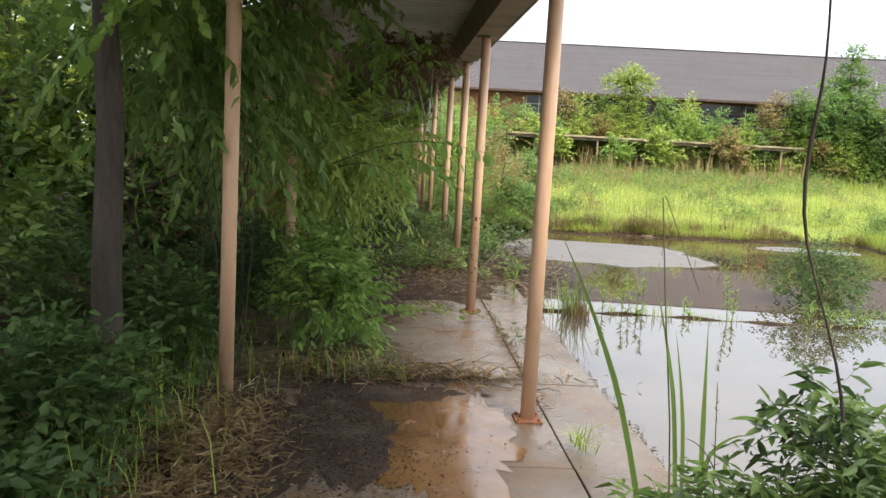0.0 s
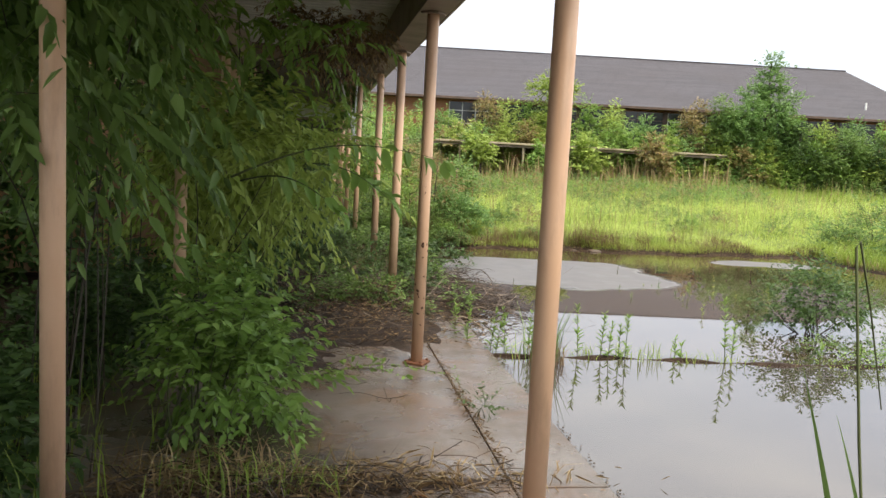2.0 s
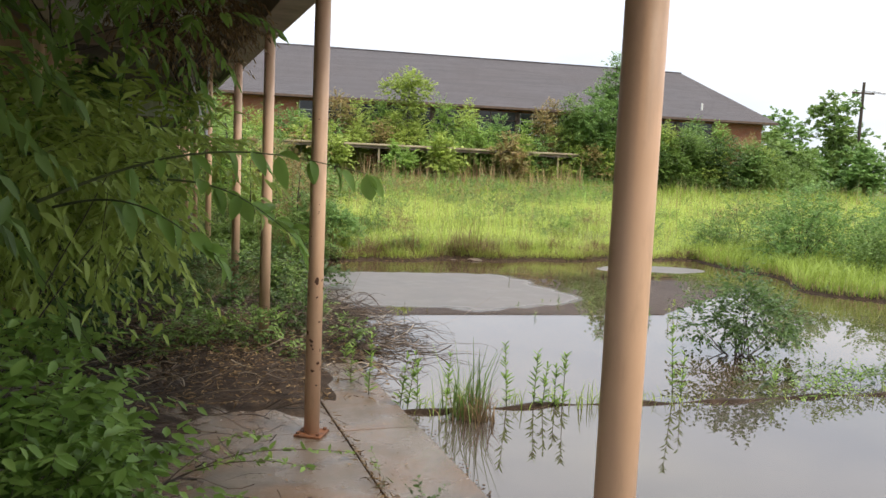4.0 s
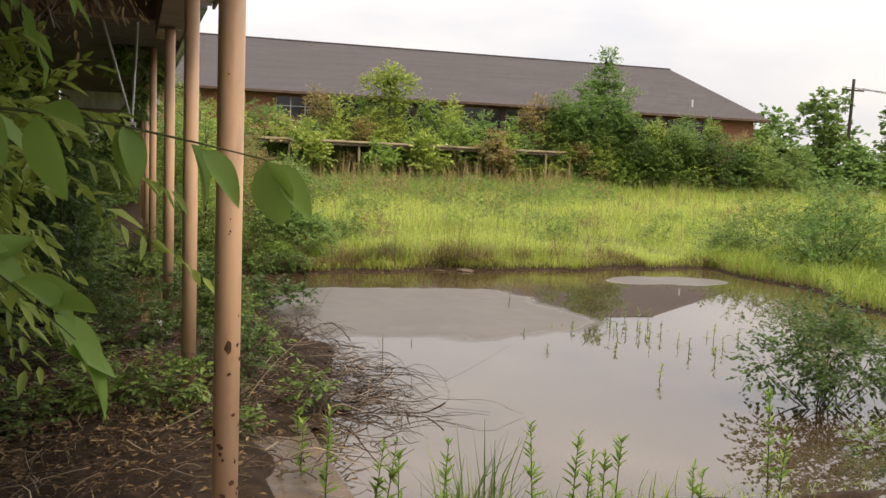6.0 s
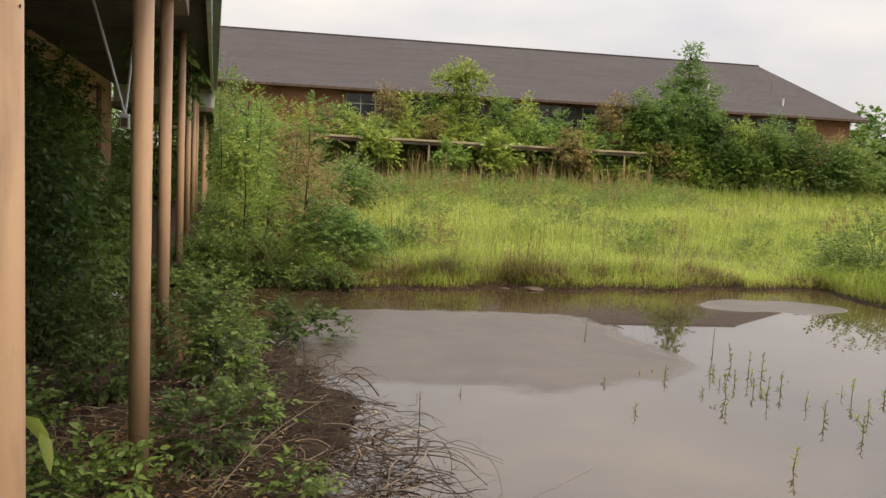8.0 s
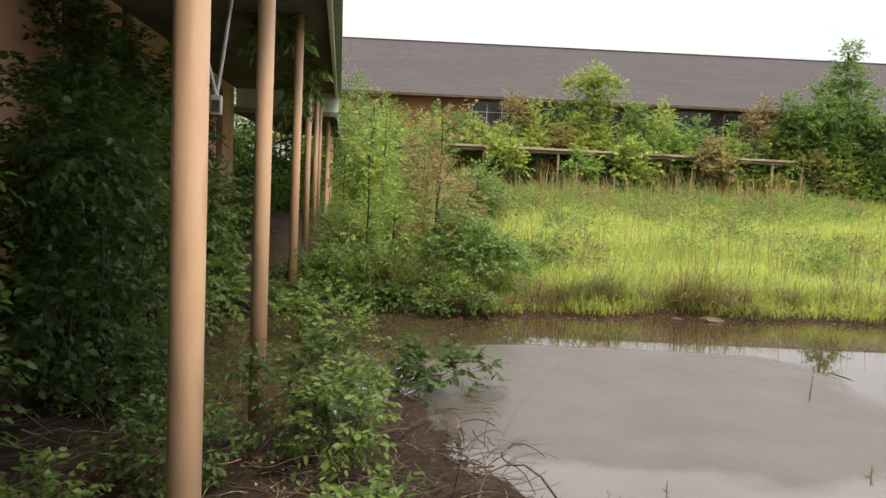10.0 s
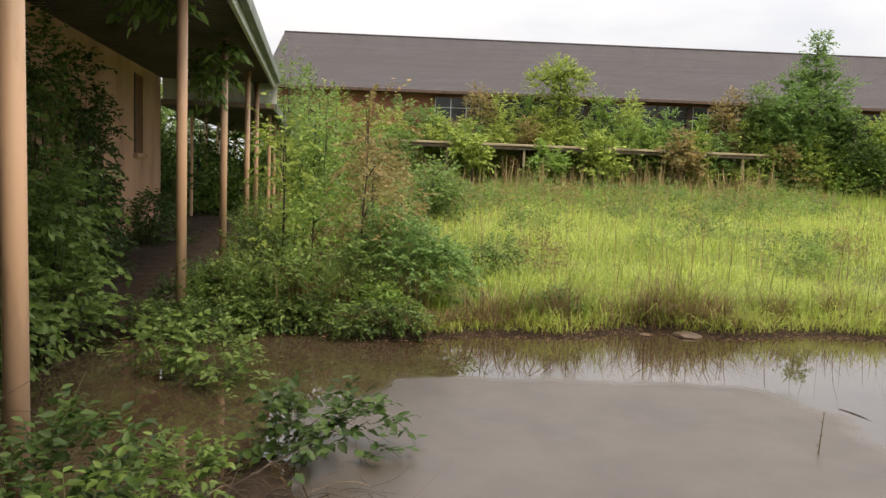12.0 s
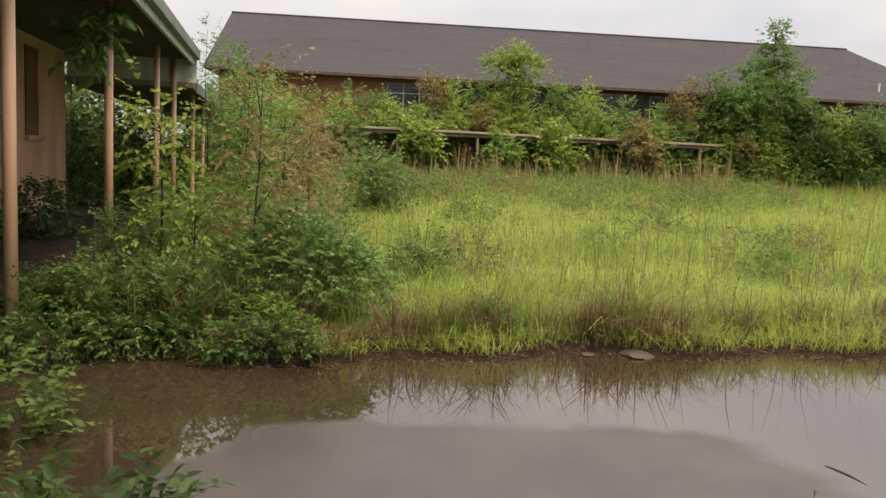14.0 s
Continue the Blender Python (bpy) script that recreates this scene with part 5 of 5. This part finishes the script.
    tagged(mesh_ob("bare_vine", v, f, MAT["bark"], smooth=True), "bare dark vine stem hanging from the eave", "vine")


build_pond_plants()


# ---- bank and meadow ----
def build_bank():
    rng = np.random.default_rng(21)
    shrub("shrub", 400, (2.72, 17.65, 0.0), [(0, 0, 0.5, 0.42, 0.36, 0.4), (-0.3, 0.2, 0.6, 0.32, 0.32, 0.36), (0.3, 0.1, 0.36, 0.32, 0.3, 0.28)], 1000, 9, 0.046, "leaf_blue", "dense dark green bush on the pond's bank", stems=14, trunk=0.012, length=0.22)
    for i, (x, y, h, r, lf) in enumerate([(1.0, 17.1, 0.54, 0.25, "leaf_mid"), (1.5, 17.2, 0.58, 0.29, "leaf_mid"), (2.1, 17.4, 0.65, 0.29, "leaf_mid"), (1.3, 18.2, 0.79, 0.36, "leaf_mid"), (2.0, 18.6, 0.86, 0.36, "leaf_rusty"), (2.7, 19.2, 0.79, 0.40, "leaf_mid"),
                                            (1.6, 20.0, 0.94, 0.43, "leaf_bright"), (2.6, 20.8, 0.86, 0.43, "leaf_mid"), (3.8, 19.4, 0.58, 0.36, "leaf_mid"), (1.9, 22.5, 1.15, 0.50, "leaf_bright"), (3.2, 23.0, 0.94, 0.50, "leaf_mid"), (1.1, 19.4, 0.65, 0.29, "leaf_deep"), (0.6, 17.3, 0.40, 0.22, "leaf_deep"), (2.4, 17.0, 0.25, 0.22, "leaf_bright"), (3.9, 17.2, 0.22, 0.22, "leaf_mid"), (1.0, 21.5, 0.86, 0.36, "leaf_mid")]):
        shrub("shrub", 410 + i, (x, y + 0.05, 0.0), [(0, 0, h * 0.4, r, r, h * 0.42), (rng.uniform(-0.2, 0.2), 0, h * 0.75, r * 0.7, r * 0.7, h * 0.32)], 280, 8, 0.045, lf, "tangled weedy shrub on the pond's bank", "shrub", "bank shrubs", 0.45, 0.9, 0.18, 12, 0.008)
    for i, (x, y, h, lf) in enumerate([(1.45, 18.3, 1.85, "leaf_lime"), (1.75, 18.0, 1.0, "leaf_bright"), (2.25, 17.9, 2.0, "leaf_rusty"), (1.2, 26.9, 3.5, "leaf_mid"), (2.5, 20.2, 1.5, "leaf_rusty"), (2.5, 22.5, 2.0, "leaf_mid"), (2.0, 25.0, 2.6, "leaf_mid"), (2.9, 25.5, 1.8, "leaf_rusty"), (2.7, 18.8, 1.15, "leaf_rusty")]):
        bl = [(rng.uniform(-0.15, 0.15), rng.uniform(-0.15, 0.15), h * k, 0.28, 0.28, h * 0.13) for k in (0.35, 0.55, 0.75, 0.93)]
        tree("sapling", 440 + i, (x, y, 0.0), h, bl, 110, 8, 0.058, lf, "slender sapling with light green leaves on the bank", "saplings", 0.014, 0.25)
    for i in range(14):
        upright_weed(460 + i, (rng.uniform(0.7, 1.9), rng.uniform(16.8, 17.3), 0.0), rng.uniform(0.35, 0.7), "upright leafy weed on the pond's bank", "leaf_mid", "bank weeds", 0.12)
    for i in range(16):
        x = 0.35 + 0.15 * i + rng.uniform(-0.06, 0.06)
        shrub("ground_ivy", 475 + 40 * i, (x, bank_y(x) + rng.uniform(0.02, 0.25), 0.0), [(0, 0, 0.12, 0.17, 0.16, 0.12)], 70, 7, 0.038, ("leaf_deep", "leaf_mid")[i % 2], "low dark ivy spilling over the bank to the water", "weed", "bank ivy", 0.7, 0.95, 0.13, 5, 0.003, "stem", -0.02)
    # east shore bushes
    for i, (x, y, h, r, n, lf) in enumerate([(10.9, 15.6, 1.3, 0.55, 520, "leaf_blue"), (11.9, 16.6, 1.4, 0.7, 480, "leaf_mid"), (11.2, 14.0, 0.8, 0.5, 360, "leaf_mid"), (12.2, 14.8, 1.2, 0.6, 420, "leaf_blue"), (12.1, 18.5, 1.01, 0.72, 360, "leaf_mid"), (10.4, 17.4, 0.5, 0.35, 200, "leaf_mid"), (13.4, 16.0, 1.09, 0.79, 360, "leaf_blue")]):
        shrub("shrub", 480 + i, (x, y, 0.05), [(0, 0, h * 0.42, r, r * 0.8, h * 0.42), (r * 0.5, 0.1, h * 0.8, r * 0.5, r * 0.5, h * 0.3), (-r * 0.9, 0, h * 0.3, r * 0.6, r * 0.6, h * 0.28), (r * 0.9, -0.2, h * 0.45, r * 0.7, r * 0.6, h * 0.4), (-r * 0.3, 0.2, h * 0.85, r * 0.3, r * 0.3, h * 0.25)], int(n * 1.3), 8, 0.06, lf, "tangled green bush on the pond's east bank", "shrub", "east bank shrubs", 0.45, 0.9, 0.28, 14, 0.012)
    # dead grass skirts along the shore
    n = 5200
    x = rng.uniform(1.8, 12.0, n)
    clump = np.clip(0.45 + 0.35 * np.sin(2.6 * x + 0.6) + 0.3 * np.sin(5.3 * x + 2) * np.sin(0.9 * x), 0, 1)
    y = bank_y(x) + 0.28 + np.abs(rng.normal(0, 0.16, n)) + 0.1 * rng.normal(0, 1, n)
    b = np.stack([x, y, ground_z(x, y)], -1)
    v, f = blades(rng, b, (0.06 + 0.3 * clump ** 2) * rng.uniform(0.4, 1.3, n), 0.007 * rng.uniform(0.7, 1.5, n), 1.3, np.array([0, -0.5, 0]))
    tagged(mesh_ob("dead_grass", v, f, MAT["straw_dark"]), "dead brown drooping grass skirting the pond's bank", "grass", kind="stuff")
    for i, (x, y, n, h) in enumerate([(1.75, 17.1, 150, 0.75), (2.05, 17.25, 110, 0.6), (1.35, 17.3, 80, 0.5), (2.35, 17.6, 90, 0.7), (3.6, 17.05, 120, 0.45), (4.5, 17.1, 120, 0.4), (5.6, 17.15, 130, 0.45), (1.1, 18.6, 90, 0.7), (2.2, 19.0, 90, 0.9), (3.3, 17.0, 140, 0.5), (4.0, 17.05, 150, 0.55), (4.85, 17.1, 170, 0.5), (5.2, 17.3, 120, 0.6), (6.2, 17.2, 130, 0.45), (6.9, 17.3, 120, 0.5), (7.8, 17.4, 120, 0.45), (2.6, 17.3, 130, 0.6)]):
        tuft("dead_clump", 800 + i, (x, y + 0.02, 0.02), n, 0.09, h, "straw_dark", "drooping clump of dead brown grass on the bank", 0.007, 0.9)
        tuft("grass_clump", 820 + i, (x + 0.25, y + 0.2, 0.02), n, 0.14, h * 0.9, "leaf_mid" if x < 2.5 else "grass_dark", "clump of tall green grass on the bank", 0.009, 0.6)
    # scum and small litter along the water line
    n = 1800
    x = rng.uniform(1.2, 9.5, n)
    y = bank_y(x) + rng.normal(0.12, 0.1, n)
    b = np.stack([x, y, np.maximum(ground_z(x, y), -0.03) + 0.008], -1)
    al = rng.normal(0, 1, (n, 3)) * np.array([1, 1, 0.15])
    v, f = leaves(b, al, np.array([0, 0, 1.0]) + rng.normal(0, 0.3, (n, 3)), rng.uniform(0.02, 0.05, n), 0.4)
    tagged(mesh_ob("shore_litter", v, f, MAT["dead_leaf"]), "dead leaves and scraps along the water line", "leaves", kind="stuff")


build_bank()


def build_meadow():
    rng = np.random.default_rng(31)

    def field(name, n, y0, y1, h, w, mat, label, power=1.6, lean=0.35, mask=None, x0=0.9, widen=1.15):
        u = rng.uniform(0, 1, n) ** power
        y = y0 + (y1 - y0) * u
        x = x0 + (y * widen - x0) * rng.uniform(0, 1, n)
        keep = y > bank_y(x) + 0.15
        keep &= (x > bank_x(y) + 0.2) | (y > bank_y(x) + 0.15)
        if mask is not None:
            keep &= mask(x, y)
        x, y = x[keep], y[keep]
        k = len(x)
        b = np.stack([x, y, ground_z(x, y) - 0.02], -1)
        patch = 0.85 + 0.3 * np.sin(0.8 * x + 0.5 * y) * np.sin(0.31 * x - 0.7 * y) + 0.25 * np.sin(2.7 * x - 1.9 * y + 1) * np.sin(1.3 * x + 2.2 * y) + 0.2 * rng.normal(0, 1, k)
        patch = np.clip(patch, 0.3, 1.8)
        rise = 0.75 + 0.5 * smooth01((y - y0) / 14)
        v, f = blades(rng, b, h * patch * rise * rng.uniform(0.55, 1.25, k), w * (0.7 + 0.05 * (y - 12)) * rng.uniform(0.6, 1.4, k), lean)
        tagged(mesh_ob(name, v, f, MAT[mat]), label, "grass", kind="stuff")

    field("meadow_grass", 125000, 16.7, 46.0, 0.34, 0.0075, "grass", "lush yellow-green meadow grass", lean=1.45, mask=lambda x, y: x > 2.9 + 0.04 * (y - 17) + 0.5 * np.sin(2.1 * y))
    field("meadow_grass", 42000, 17.3, 46.0, 0.46, 0.0075, "grass_dark", "taller dark green meadow grass", lean=1.1, mask=lambda x, y: (np.sin(0.7 * x + 1.3 * y) + np.sin(0.23 * x - 0.6 * y) > 0.2) | (x < 3.6 + 0.05 * y))
    field("meadow_grass", 16000, 36.0, 46.0, 0.75, 0.012, "grass_dark", "tall rough grass before the far walkway", 1.0)
    n = 16000
    y = rng.uniform(8.0, 17.6, n)
    x = bank_x(y) + 0.15 + rng.uniform(0, 1, n) ** 1.5 * 6
    b = np.stack([x, y, ground_z(x, y) - 0.02], -1)
    v, f = blades(rng, b, 0.32 * rng.uniform(0.4, 1.4, n), 0.010 * rng.uniform(0.6, 1.4, n), 0.8)
    tagged(mesh_ob("meadow_grass", v, f, MAT["grass_dark"]), "rough green grass on the east bank", "grass", kind="stuff")
    n = 900
    y = rng.uniform(10.0, 17.0, n)
    x = bank_x(y) + 0.1 + np.abs(rng.normal(0, 0.25, n))
    b = np.stack([x, y, ground_z(x, y)], -1)
    v, f = blades(rng, b, 0.15 * rng.uniform(0.4, 1.4, n), 0.008 * rng.uniform(0.6, 1.4, n), 1.2)
    tagged(mesh_ob("dead_grass", v, f, MAT["straw"]), "dead brown grass along the east shore", "grass", kind="stuff")
    field("dry_stalks", 3600, 17.5, 46.0, 0.85, 0.006, "straw", "dry brown stalks standing in the meadow", 1.2, 0.2)
    field("dry_stalks", 110, 17.0, 22.0, 1.25, 0.006, "straw_dark", "tall bare stalks standing near the bank", 1.0, 0.25, x0=2.4, widen=0.5)
    field("dry_stalks", 1300, 42.5, 45.8, 1.7, 0.02, "straw", "dry brown stalks before the far walkway", 1.0, 0.2, x0=3.0, widen=0.5)

    for i in range(150):
        far = i >= 50
        y = rng.uniform(30, 45) if far else rng.uniform(18.2, 33)
        x = rng.uniform(3.5, 0.55 * y) if far else rng.uniform(3.6, 0.8 * y)
        h = rng.uniform(0.55, 1.15) if far else rng.uniform(0.3, 0.6)
        r = h * rng.uniform(0.5, 0.9) * (1.6 if far else 1)
        shrub("meadow_weed", 1000 + i, (x, y, 0.08), [(0, 0, h * 0.5, r, r, h * 0.5)], 70 if far else 90, 6, 0.1 if far else 0.06, ("leaf_mid", "leaf_bright", "leaf_rusty", "leaf_mid")[i % 4], "clump of leafy weed standing in the meadow", "weed", "meadow weeds", 0.4, 0.7, 0.25, 5, 0.006, "stem")


build_meadow()


# ---- far trees ----
def build_far_trees():
    rng = random.Random(8)

    def clump_tree(seed, x, y, h, r, lf, label, n=420, size=0.15, low=0.12, group="far trees"):
        rr = random.Random(seed)
        bl = []
        for k in range(9):
            z = h * (low + (0.92 - low) * k / 8)
            w = r * (0.55 + 0.5 * math.sin(math.pi * min(1, (k + 1.5) / 9)))* (0.9 if k == 8 else 1)
            bl.append((rr.uniform(-0.5, 0.5) * r, rr.uniform(-0.4, 0.4) * r, z, w * rr.uniform(0.5, 0.8), w * rr.uniform(0.5, 0.8), h * 0.09))
        tree("tree", seed, (x, y, 0.0), h * 0.95, bl, int(n * 1.15), 8, size, lf, label, group, 0.06, 0.5, 0.3)

    x = -0.5
    i = 0
    # mostly light leaf tones, with the haze of distance put into the colour
    leafset = ["leaf_bright", "leaf_lime", "leaf_bright", "leaf_lime", "leaf_blue", "leaf_bright", "leaf_rusty", "leaf_lime"]
    while x < 35:
        h = rng.uniform(4.0, 5.5)
        clump_tree(500 + i, x, 50.6 - 0.11 * x + rng.uniform(-0.5, 0.4), h, rng.uniform(1.1, 1.7), leafset[i % 8], "leafy young tree against the brick building", 760, 0.13)
        clump_tree(700 + i, x + 0.8, 48.6 - 0.09 * x + rng.uniform(-0.2, 0.3), h * rng.uniform(0.6, 0.85), rng.uniform(1.0, 1.4), leafset[(i * 5 + 3) % 8], "leafy bush crowding behind the far walkway", 620, 0.13)
        x += rng.uniform(1.3, 1.9)
        i += 1
    tree("tree", 560, (25.8, 47.4, 0.0), 8.0,
         [(0, 0, 2.2, 2.3, 1.6, 1.3), (-1.1, 0, 3.6, 1.3, 1.2, 1.0), (1.0, 0, 3.8, 1.4, 1.2, 1.1), (0, -0.2, 4.9, 1.9, 1.4, 0.9), (0.6, 0, 5.9, 1.4, 1.1, 0.8), (-0.7, 0, 6.1, 1.0, 0.9, 0.7), (0.2, 0, 6.9, 1.0, 0.8, 0.6), (-0.1, 0, 7.8, 0.5, 0.45, 0.6), (0.25, 0, 8.15, 0.4, 0.35, 0.35)],
         2600, 8, 0.14, "leaf_blue", "tall dark green tree before the brick building", "far trees", 0.11, 0.45, 0.3)
    clump_tree(561, 24.0, 46.9, 5.6, 1.7, "leaf_blue", "dark green tree before the brick building", 1200, 0.14)
    tree("tree", 562, (13.3, 48.4, 0.0), 6.0, [(-0.7, 0, 5.6, 0.9, 0.8, 0.5), (0.6, 0, 5.7, 0.9, 0.8, 0.5), (0, 0, 6.15, 0.8, 0.7, 0.45), (0.1, 0, 4.6, 0.8, 0.7, 0.5), (-0.9, 0, 3.8, 1.0, 0.8, 0.5)],
         700, 8, 0.14, "leaf_lime", "light green tree with a flat crown before the brick building", "far trees", 0.06, 0.45, 0.3)
    for i, (x, y, h, r, lf) in enumerate([(27.5, 46.5, 4.6, 2.0, "leaf_deep"), (29.8, 46.0, 4.2, 1.9, "leaf_mid"), (32.2, 45.5, 3.9, 1.8, "leaf_deep"), (34.5, 45.0, 3.6, 1.8, "leaf_mid"), (23.0, 47.2, 5.6, 1.3, "leaf_mid"), (37.0, 46, 3.4, 1.8, "leaf_mid"), (39.5, 47, 3.2, 1.8, "leaf_mid")]):
        clump_tree(570 + i, x, y, h, r, lf, "dense dark green shrubby tree before the brick building", 1200, 0.14, 0.05)
    for i, (x, y, h, lf) in enumerate([(8.6, 45.2, 3.3, "leaf_lime"), (14.6, 45.4, 3.2, "leaf_lime"), (12.0, 45.2, 2.4, "leaf_bright"), (18.3, 45.3, 3.3, "leaf_rusty"), (3.3, 44.5, 3.0, "leaf_rusty"), (5.2, 44.8, 2.6, "leaf_mid")]):
        clump_tree(590 + i, x, y, h, 0.9, lf, "small light tree before the far walkway", 160, 0.2, 0.45)
    for i, (x, y, h, r, lf) in enumerate([(1.9, 29.0, 2.9, 0.8, "leaf_mid"), (2.3, 31.5, 3.0, 0.8, "leaf_bright"), (1.6, 33.5, 3.9, 0.9, "leaf_mid"), (3.3, 32.5, 2.0, 0.8, "leaf_rusty"), (1.8, 27.2, 2.3, 0.6, "leaf_bright"), (2.3, 38.0, 3.8, 1.0, "leaf_lime"), (4.0, 38.5, 2.3, 0.9, "leaf_rusty"), (4.4, 28.0, 1.4, 0.7, "leaf_mid"), (1.0, 40.0, 4.8, 1.2, "leaf_mid"), (5.4, 33.0, 1.4, 0.8, "leaf_mid")]):
        clump_tree(610 + i, x, y, h, r, lf, "weedy young tree at the meadow's edge", 300, 0.10, 0.08, "edge trees")
    for i, (x, y, h) in enumerate([(-1.6, 29, 3.0), (-2.4, 32, 4.0), (-1.4, 36, 3.5), (-3.0, 38, 5.0), (-0.6, 42, 4.0), (-2.2, 28.4, 2.6), (-0.2, 33.5, 1.6), (-0.4, 30.0, 1.2)]):
        clump_tree(630 + i, x, y, h, 1.1, ("leaf_mid", "leaf_bright", "leaf_deep")[i % 3], "leafy tree crowding the far canopy", 300, 0.11, 0.05, "canopy trees")
    for i, (x, y, h, r) in enumerate([(45, 57, 6.2, 2.6), (49, 60, 7.2, 2.8), (53, 58, 8.6, 2.6), (57, 62, 9.2, 2.8), (60, 56, 8.6, 2.6), (44, 52, 4.2, 2.4), (64, 60, 9, 3), (48, 50, 4.0, 2.5), (53, 50, 4.2, 2.5), (58, 50, 4.6, 2.5), (69, 58, 8, 3), (74, 60, 9, 3), (41, 49.5, 3.8, 2.0), (80, 62, 9, 3.2)]):
        clump_tree(650 + i, x, y, h, r, ("leaf_mid", "leaf_blue")[i % 2], "tree of the far wood behind the meadow", 420, 0.4, 0.06, "far wood")
    # lime and bright leaf colours carry the backlight of these trees
    for i, (x, y, h, r) in enumerate([(-5.4, 12.4, 5.0, 1.7), (-6.4, 14.0, 6.5, 1.9), (-7.4, 16.5, 7.0, 2.0), (-9.4, 20.0, 8.0, 2.4), (-11.0, 23.0, 8.0, 2.6), (-8.5, 11.0, 6.0, 1.9), (-9.5, 14.0, 7.0, 2.1), (-7.5, 14.5, 6.0, 1.8), (-11.5, 12.0, 7.5, 2.2), (-10.0, 9.0, 6.0, 2.0), (-12.5, 16.0, 8.0, 2.4), (-8.5, 17.5, 7.0, 2.2), (-4.4, 12.6, 6.0, 1.7), (-6.6, 11.4, 6.5, 1.8)]):
        clump_tree(740 + i, x, y, h, r, ("leaf_lime", "leaf_bright")[i % 2], "sunlit leafy tree behind the thicket", 560, 0.16, 0.03, "west wood")
    for i, (x, y, h) in enumerate([(-0.6, 43.0, 4.2), (0.5, 44.0, 3.8), (-1.8, 44.0, 4.5), (-1.0, 31.0, 2.2), (-1.9, 34.0, 3.4), (-3.5, 30.0, 4.0), (-3.4, 34.0, 4.4)]):
        clump_tree(760 + i, x, y, h, 1.2, ("leaf_mid", "leaf_deep")[i % 2], "leafy tree crowding the far canopy's end", 330, 0.12, 0.04, "canopy trees")
    for i, (x, y, h) in enumerate([(47, 82, 13.3), (51, 84, 13.0), (56, 86, 11.5)]):
        clump_tree(680 + i, x, y, h, 2.6, "leaf_mid", "tree showing above the brick building's roof", 300, 0.24, 0.3, "far wood")


build_far_trees()


def build_pole():
    p = thing("utility_pole", (57.5, 60.0, 0), "weathered wooden utility pole with a crossarm among the far trees", "pole")
    t = np.linspace(0, 1, 6)[:, None]
    v, f = tubes([np.array([0, 0, -0.2]) + t * np.array([0.1, 0, 10.4])], [np.linspace(0.17, 0.12, 6)], 10)
    mesh_ob("pole", v, f, MAT["bark"], p, smooth=True)
    part("crossarm", boxed(-1.1, 1.3, -0.06, 0.06, 9.2, 9.34, 0.01), MAT["bark"], p)
    for k in (-0.95, 0.1, 1.15):
        bm = bmesh.new()
        bmesh.ops.create_cone(bm, segments=8, radius1=0.05, radius2=0.035, depth=0.16, cap_ends=True, matrix=Matrix.Translation((k, 0, 9.42)))
        part("insulator", bm, MAT["frame"], p)
        t2 = np.linspace(0, 1, 16)[:, None]
        w = np.array([k, 0, 9.5]) + t2 * np.array([60, -6, 0.5]) - np.array([0, 0, 1.4]) * (4 * t2 * (1 - t2))
        v, f = tubes([w], [np.full(16, 0.018)], 4)
        mesh_ob("wire", v, f, MAT["bark"], p)


build_pole()


def build_pond_details():
    rng = np.random.default_rng(55)
    # sunken branch at the surface, with side twigs
    b = thing("floating_branch", (5.06, 14.52, -0.046), "dark dead branch lying in the flood water", "branch")
    t = np.linspace(0, 1, 10)[:, None]
    main = t * np.array([0.06, -0.4, 0.0]) + np.array([0.012, 0.0, 0.004]) * np.sin(5 * t) + np.array([0, 0, 0.012])
    v, f = tubes([main], [np.linspace(0.008, 0.003, 10)], 7)
    mesh_ob("limb", v, f, MAT["bark"], b, smooth=True)
    # pale broken concrete on the shore
    for i, (x, y, s) in enumerate([(5.1, 16.76, 0.13), (4.7, 16.78, 0.05)]):
        bm = bmesh.new()
        bmesh.ops.create_icosphere(bm, subdivisions=2, radius=s)
        for vt in bm.verts:
            vt.co *= 1 + 0.3 * noise.noise(vt.co * 9 + Vector((i * 3.1, 0, 0)))
            vt.co.z *= 0.22
        o = part("stone", bm, MAT["concrete"], None)
        o.location = (x, y, -0.02)
        tagged(o, "flat tan piece of broken concrete on the shore", "stone", "shore stones")


build_pond_details()
